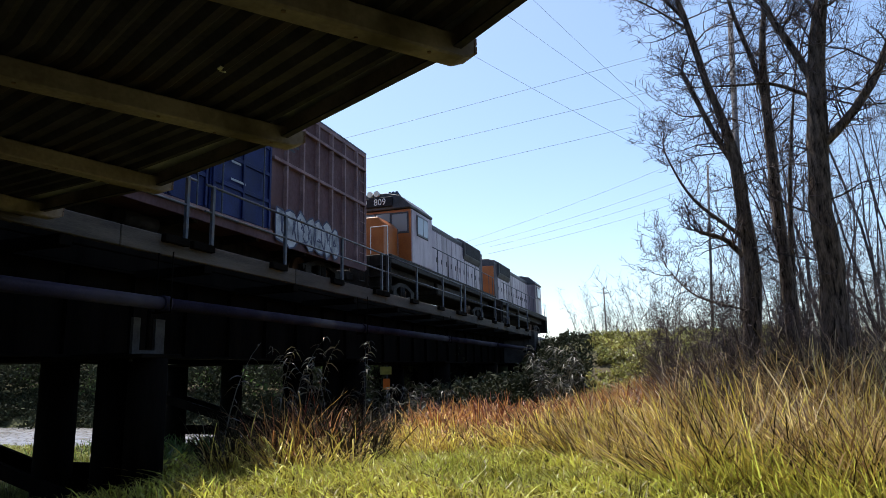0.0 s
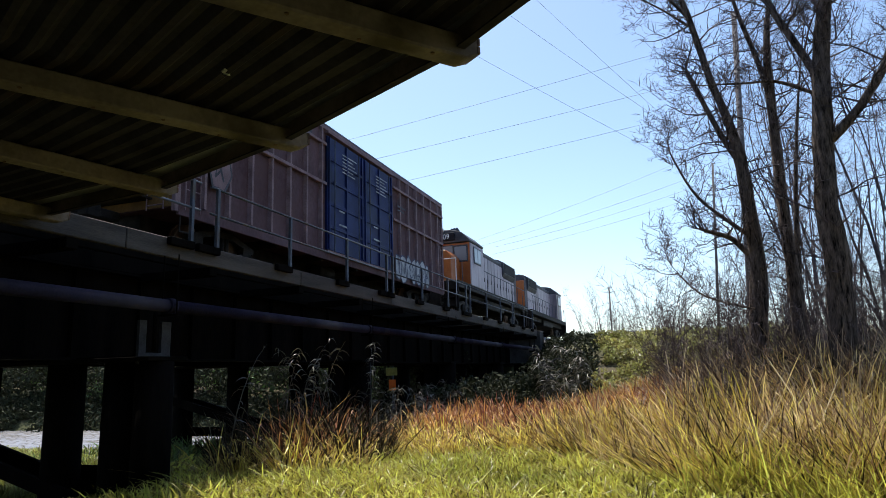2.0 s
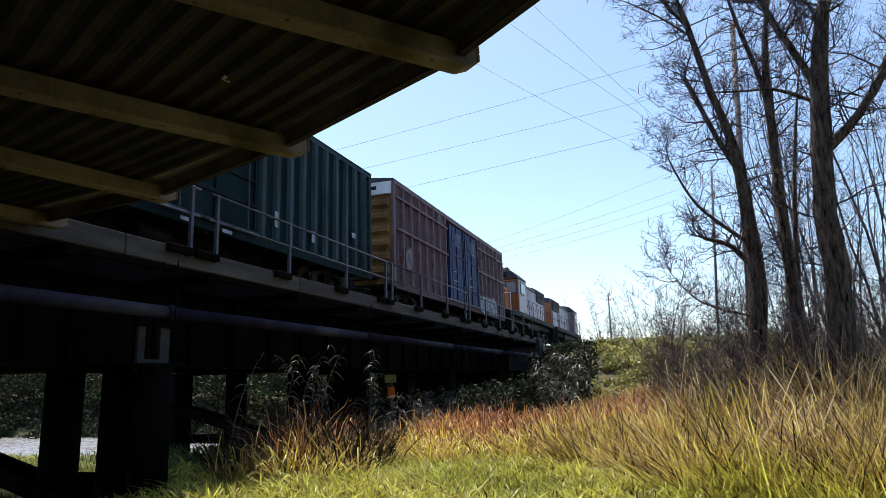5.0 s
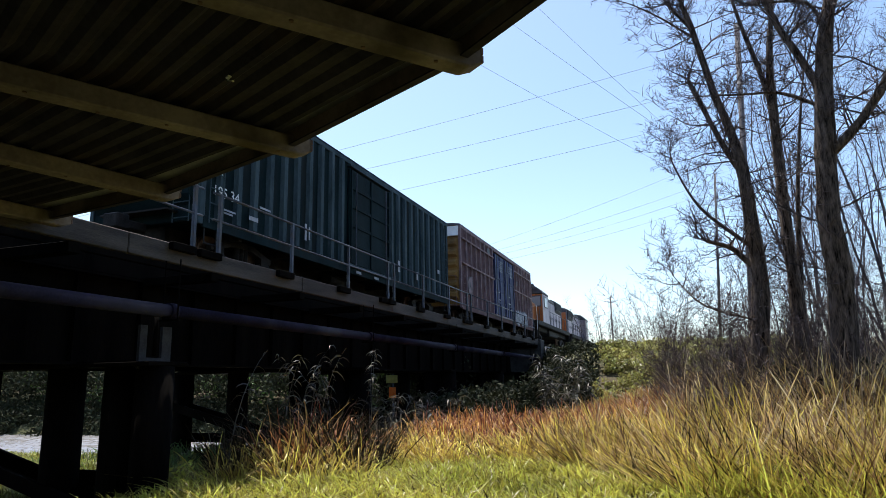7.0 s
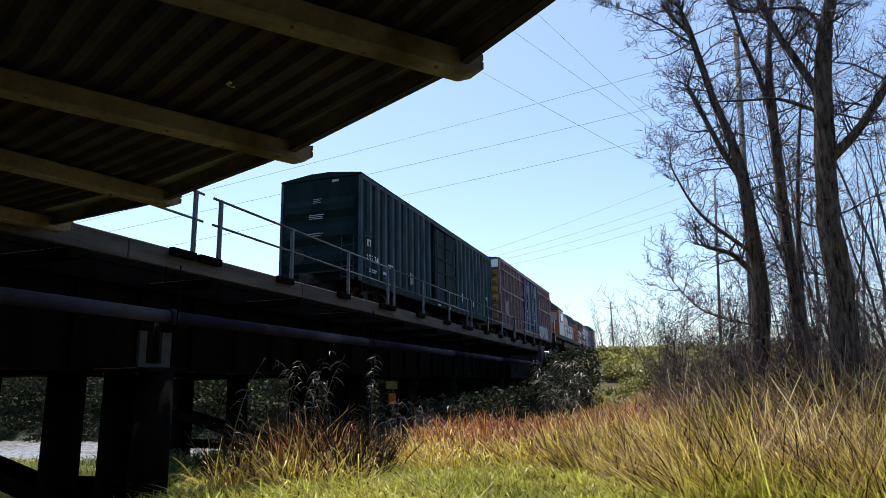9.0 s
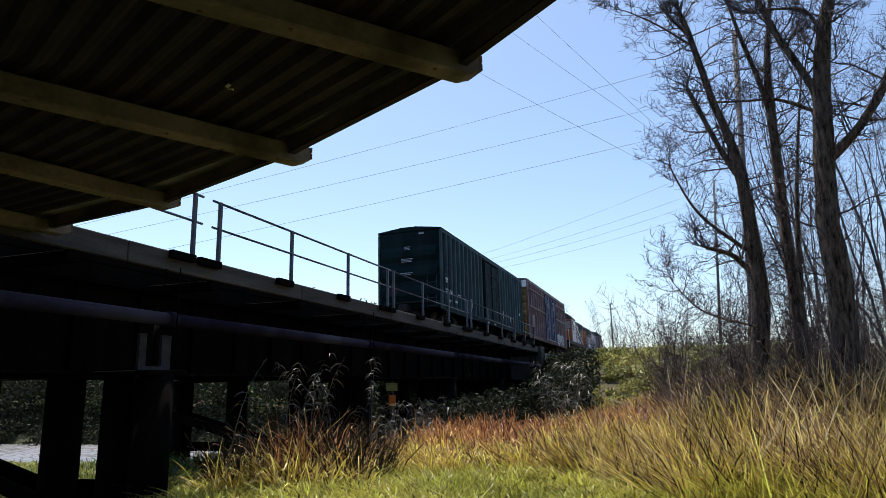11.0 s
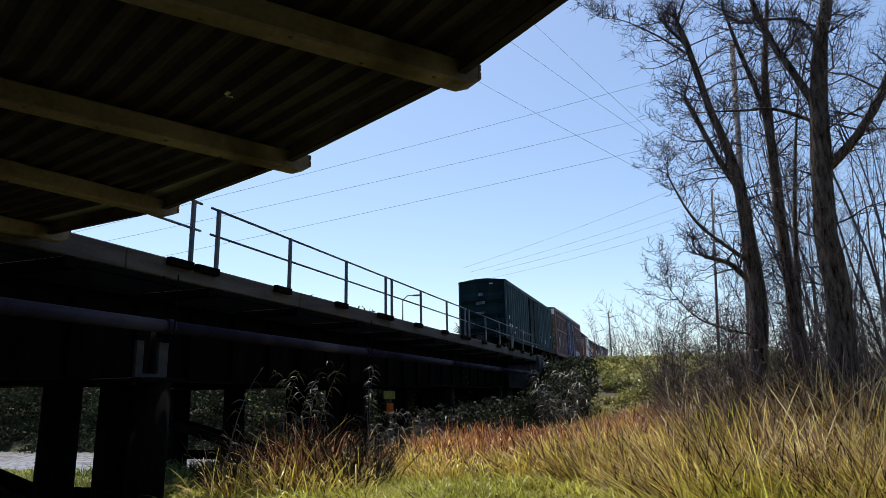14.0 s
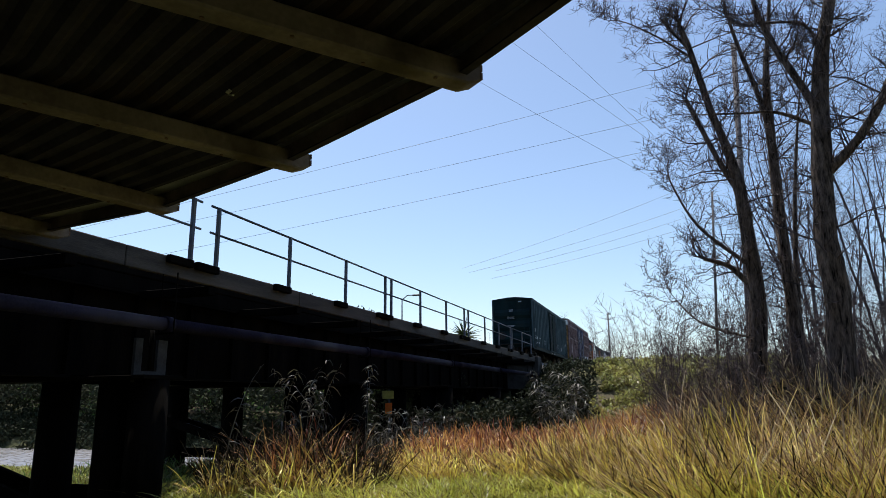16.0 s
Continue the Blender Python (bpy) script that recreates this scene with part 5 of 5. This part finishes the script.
shrubs("green bramble bank below the railway", 330, (-3.8, 6.0, 28.5, 40.0), 0.25, (0.2, 0.5), 110, 0.09, 31, M["bramble"])
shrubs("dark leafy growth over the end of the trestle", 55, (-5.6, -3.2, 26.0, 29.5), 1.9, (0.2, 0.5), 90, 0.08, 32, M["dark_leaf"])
shrubs("bramble round the abutment with shade in its dark colour", 150, (-8.0, -3.8, 29.5, 40.0), 0.3, (0.3, 0.6), 110, 0.09, 45, M["dark_leaf"])
shrubs("leafy bushes under the trestle with shade in their dark colour", 120, (-7.7, -5.4, 18.5, 30.0), 1.2, (0.2, 0.5), 70, 0.08, 33, M["dark_leaf"])
shrubs("leafy bushes along the far side of the trestle", 150, (-20.0, -13.8, 28.5, 38.0), 3.2, (0.5, 1.1), 90, 0.14, 34)
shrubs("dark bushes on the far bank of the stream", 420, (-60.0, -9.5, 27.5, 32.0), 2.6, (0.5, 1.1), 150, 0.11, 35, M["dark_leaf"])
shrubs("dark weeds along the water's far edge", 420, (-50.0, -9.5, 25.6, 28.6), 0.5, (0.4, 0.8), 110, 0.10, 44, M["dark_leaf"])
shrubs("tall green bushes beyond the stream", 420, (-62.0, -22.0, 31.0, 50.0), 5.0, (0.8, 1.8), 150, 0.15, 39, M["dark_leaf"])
shrubs("sunlit sprays over the far bank", 110, (-50.0, -11.0, 28.0, 31.0), 3.6, (0.3, 0.7), 70, 0.09, 40)
shrubs("bushes closing the meadow beyond the trestle", 300, (-60.0, -40.0, -10.0, 30.0), 4.0, (0.8, 1.8), 110, 0.15, 43, M["dark_leaf"])
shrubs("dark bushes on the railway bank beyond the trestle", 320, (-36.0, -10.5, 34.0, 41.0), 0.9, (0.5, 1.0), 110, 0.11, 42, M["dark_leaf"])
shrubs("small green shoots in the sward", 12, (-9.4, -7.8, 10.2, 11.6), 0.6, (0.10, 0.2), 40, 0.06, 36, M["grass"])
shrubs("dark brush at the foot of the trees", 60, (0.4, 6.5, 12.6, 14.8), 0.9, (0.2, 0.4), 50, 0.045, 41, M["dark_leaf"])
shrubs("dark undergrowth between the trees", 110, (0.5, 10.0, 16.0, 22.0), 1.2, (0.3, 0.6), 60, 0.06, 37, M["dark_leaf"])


# ---------------------------------------------------------------- unseen backdrop added behind the camera to block light
def unseen_backdrop():
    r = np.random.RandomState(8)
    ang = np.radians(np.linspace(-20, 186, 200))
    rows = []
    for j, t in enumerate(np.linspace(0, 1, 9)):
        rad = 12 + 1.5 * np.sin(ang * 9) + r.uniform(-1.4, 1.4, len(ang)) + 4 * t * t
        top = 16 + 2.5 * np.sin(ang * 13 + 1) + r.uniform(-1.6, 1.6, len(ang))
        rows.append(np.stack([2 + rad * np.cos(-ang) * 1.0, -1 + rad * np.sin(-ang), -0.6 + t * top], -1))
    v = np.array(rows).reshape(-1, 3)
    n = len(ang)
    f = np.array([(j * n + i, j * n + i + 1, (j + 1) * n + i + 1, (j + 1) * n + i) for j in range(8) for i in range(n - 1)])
    tagged(new("backdrop", raw_mesh("backdrop", v, f, M["wood"])), "unseen dark backdrop added behind the footbridge to block light", "wood", kind="structure")


unseen_backdrop()


# ---------------------------------------------------------------- poles, wires, lamp, small things
def pole(x, y, h, r, arms, label, lean=0.05):
    z = float(ground_z(x, y))
    p = thing("utility_pole", label, "pole", "utility poles")
    part("shaft", one_tube((x, y, z - 0.5), (x + lean, y, z + h), r, r * 0.75, 12), M["pole"], p)
    for dz in arms:
        arm = part("crossarm", one_box(x + lean - 1.2, x + lean + 1.2, y - 0.06, y + 0.06, z + h - dz, z + h - dz + 0.12, 0.01), M["pole"], p)
        for dx in (-1.1, -0.4, 0.4, 1.1):
            part("insulator", one_tube((x + lean + dx, y, z + h - dz + 0.12), (x + lean + dx, y, z + h - dz + 0.3), 0.05, 0.03, 8), M["lens"], arm)


pole(3.1, 29.8, 15.6, 0.15, (), "tall weathered pole rising behind the trees", 0.85)
pole(2.65, 41.9, 10.6, 0.085, (), "slim wooden utility pole by the railway", 0.7)
pole(-9.8, 119.6, 12.6, 0.16, (), "far wooden utility pole beside the railway")

pole(10.3, 61.0, 21.0, 0.18, (0.5, 2.5, 4.5), "wooden pole carrying the power lines behind the thicket")

WIRES = [((-26.64, 53.76, 24.29), (2.27, 59.96, 30.33), -1.6, 1.5), ((-26.14, 54.0, 21.84), (2.45, 59.95, 26.79), -1.6, 1.5), ((-23.69, 55.12, 19.61), (4.13, 59.86, 24.01), -1.6, 1.5),
         ((-9.41, 59.26, 37.62), (2.08, 59.96, 22.57), -1.6, 1.1), ((-11.7, 58.85, 36.01), (0.6, 59.99, 23.9), -1.6, 1.4), ((-15.13, 58.06, 32.11), (0.2, 60.0, 20.57), -1.6, 1.2),
         ((-14.68, 58.18, 14.16), (0.83, 59.99, 19.30), -0.2, 1.6), ((-14.71, 58.17, 13.35), (1.17, 59.99, 17.67), -0.15, 1.6), ((-13.41, 58.48, 13.1), (1.09, 59.99, 16.74), -0.1, 1.6),
         ((-13.6, 58.4, 12.4), (1.3, 59.99, 15.9), -0.1, 1.6)]
for k, (a, b, lo, hi) in enumerate(WIRES):
    a, b = Vector(a), Vector(b)
    us = [lo + (hi - lo) * i / 8 for i in range(9)]
    r = 0.017 if k < 6 else 0.012
    pts = [(*(a.lerp(b, u) - Vector((0, 0, 0.5 * (1 - (2 * (u - lo) / (hi - lo) - 1) ** 2) - 0.25))), r) for u in us]
    ob = new("power_line", limb_mesh("power_line", pts, 5, random.Random(k), M["wire"], 0.0)[0])
    tagged(ob, "thin sagging overhead power line against the sky", "cable", "power lines")

lamp = thing("street_lamp", "slim street lamp beyond the trestle", "street lamp")
part("post", one_tube((-17.3, 41.8, 3.0), (-17.3, 41.8, 8.2), 0.06, 0.045, 8), M["steel"], lamp)
bm = bmesh.new()
for p, q in (((-17.3, 41.8, 8.2), (-16.9, 41.8, 8.5)), ((-16.9, 41.8, 8.5), (-16.3, 41.8, 8.5))):
    tube(bm, p, q, 0.035, n=6)
part("arm", bm, M["steel"], lamp)
part("head", one_box(-16.5, -15.9, 41.7, 41.9, 8.42, 8.54, 0.03), M["steel"], lamp)

yucca = thing("yucca", "spiky dark yucca plant behind the trestle", "plant")
rnd = random.Random(9)
part("stem", one_tube((-14.1, 45.9, 3.1), (-14.1, 45.9, 6.2), 0.14, 0.1, 8), M["bark"], yucca)
for k in range(80):
    a, e, ln = rnd.uniform(0, 6.28), rnd.uniform(-0.4, 1.4), rnd.uniform(0.9, 1.5)
    d = Vector((math.cos(a) * math.cos(e), math.sin(a) * math.cos(e), math.sin(e)))
    part("spike", one_tube(Vector((-14.1, 45.9, 6.0)), Vector((-14.1, 45.9, 6.0)) + d * ln, 0.05, 0.005, 4), M["leaf"], yucca)

z = float(ground_z(-8.6, 19.7))
sheet = thing("warning_marker", "orange marker with a pale sign under the trestle", "marker")
part("stake", one_tube((-8.6, 19.72, z - 0.2), (-8.6, 19.72, 1.83), 0.03, n=8), M["steel"], sheet)
part("flag", one_box(-8.72, -8.48, 19.66, 19.68, 1.08, 1.42, 0.01), M["flag"], sheet, "bright orange flag")
part("sign", one_box(-8.82, -8.42, 19.66, 19.68, 1.55, 1.80, 0.01), M["bramble"], sheet, "small yellowed sign")


motions()
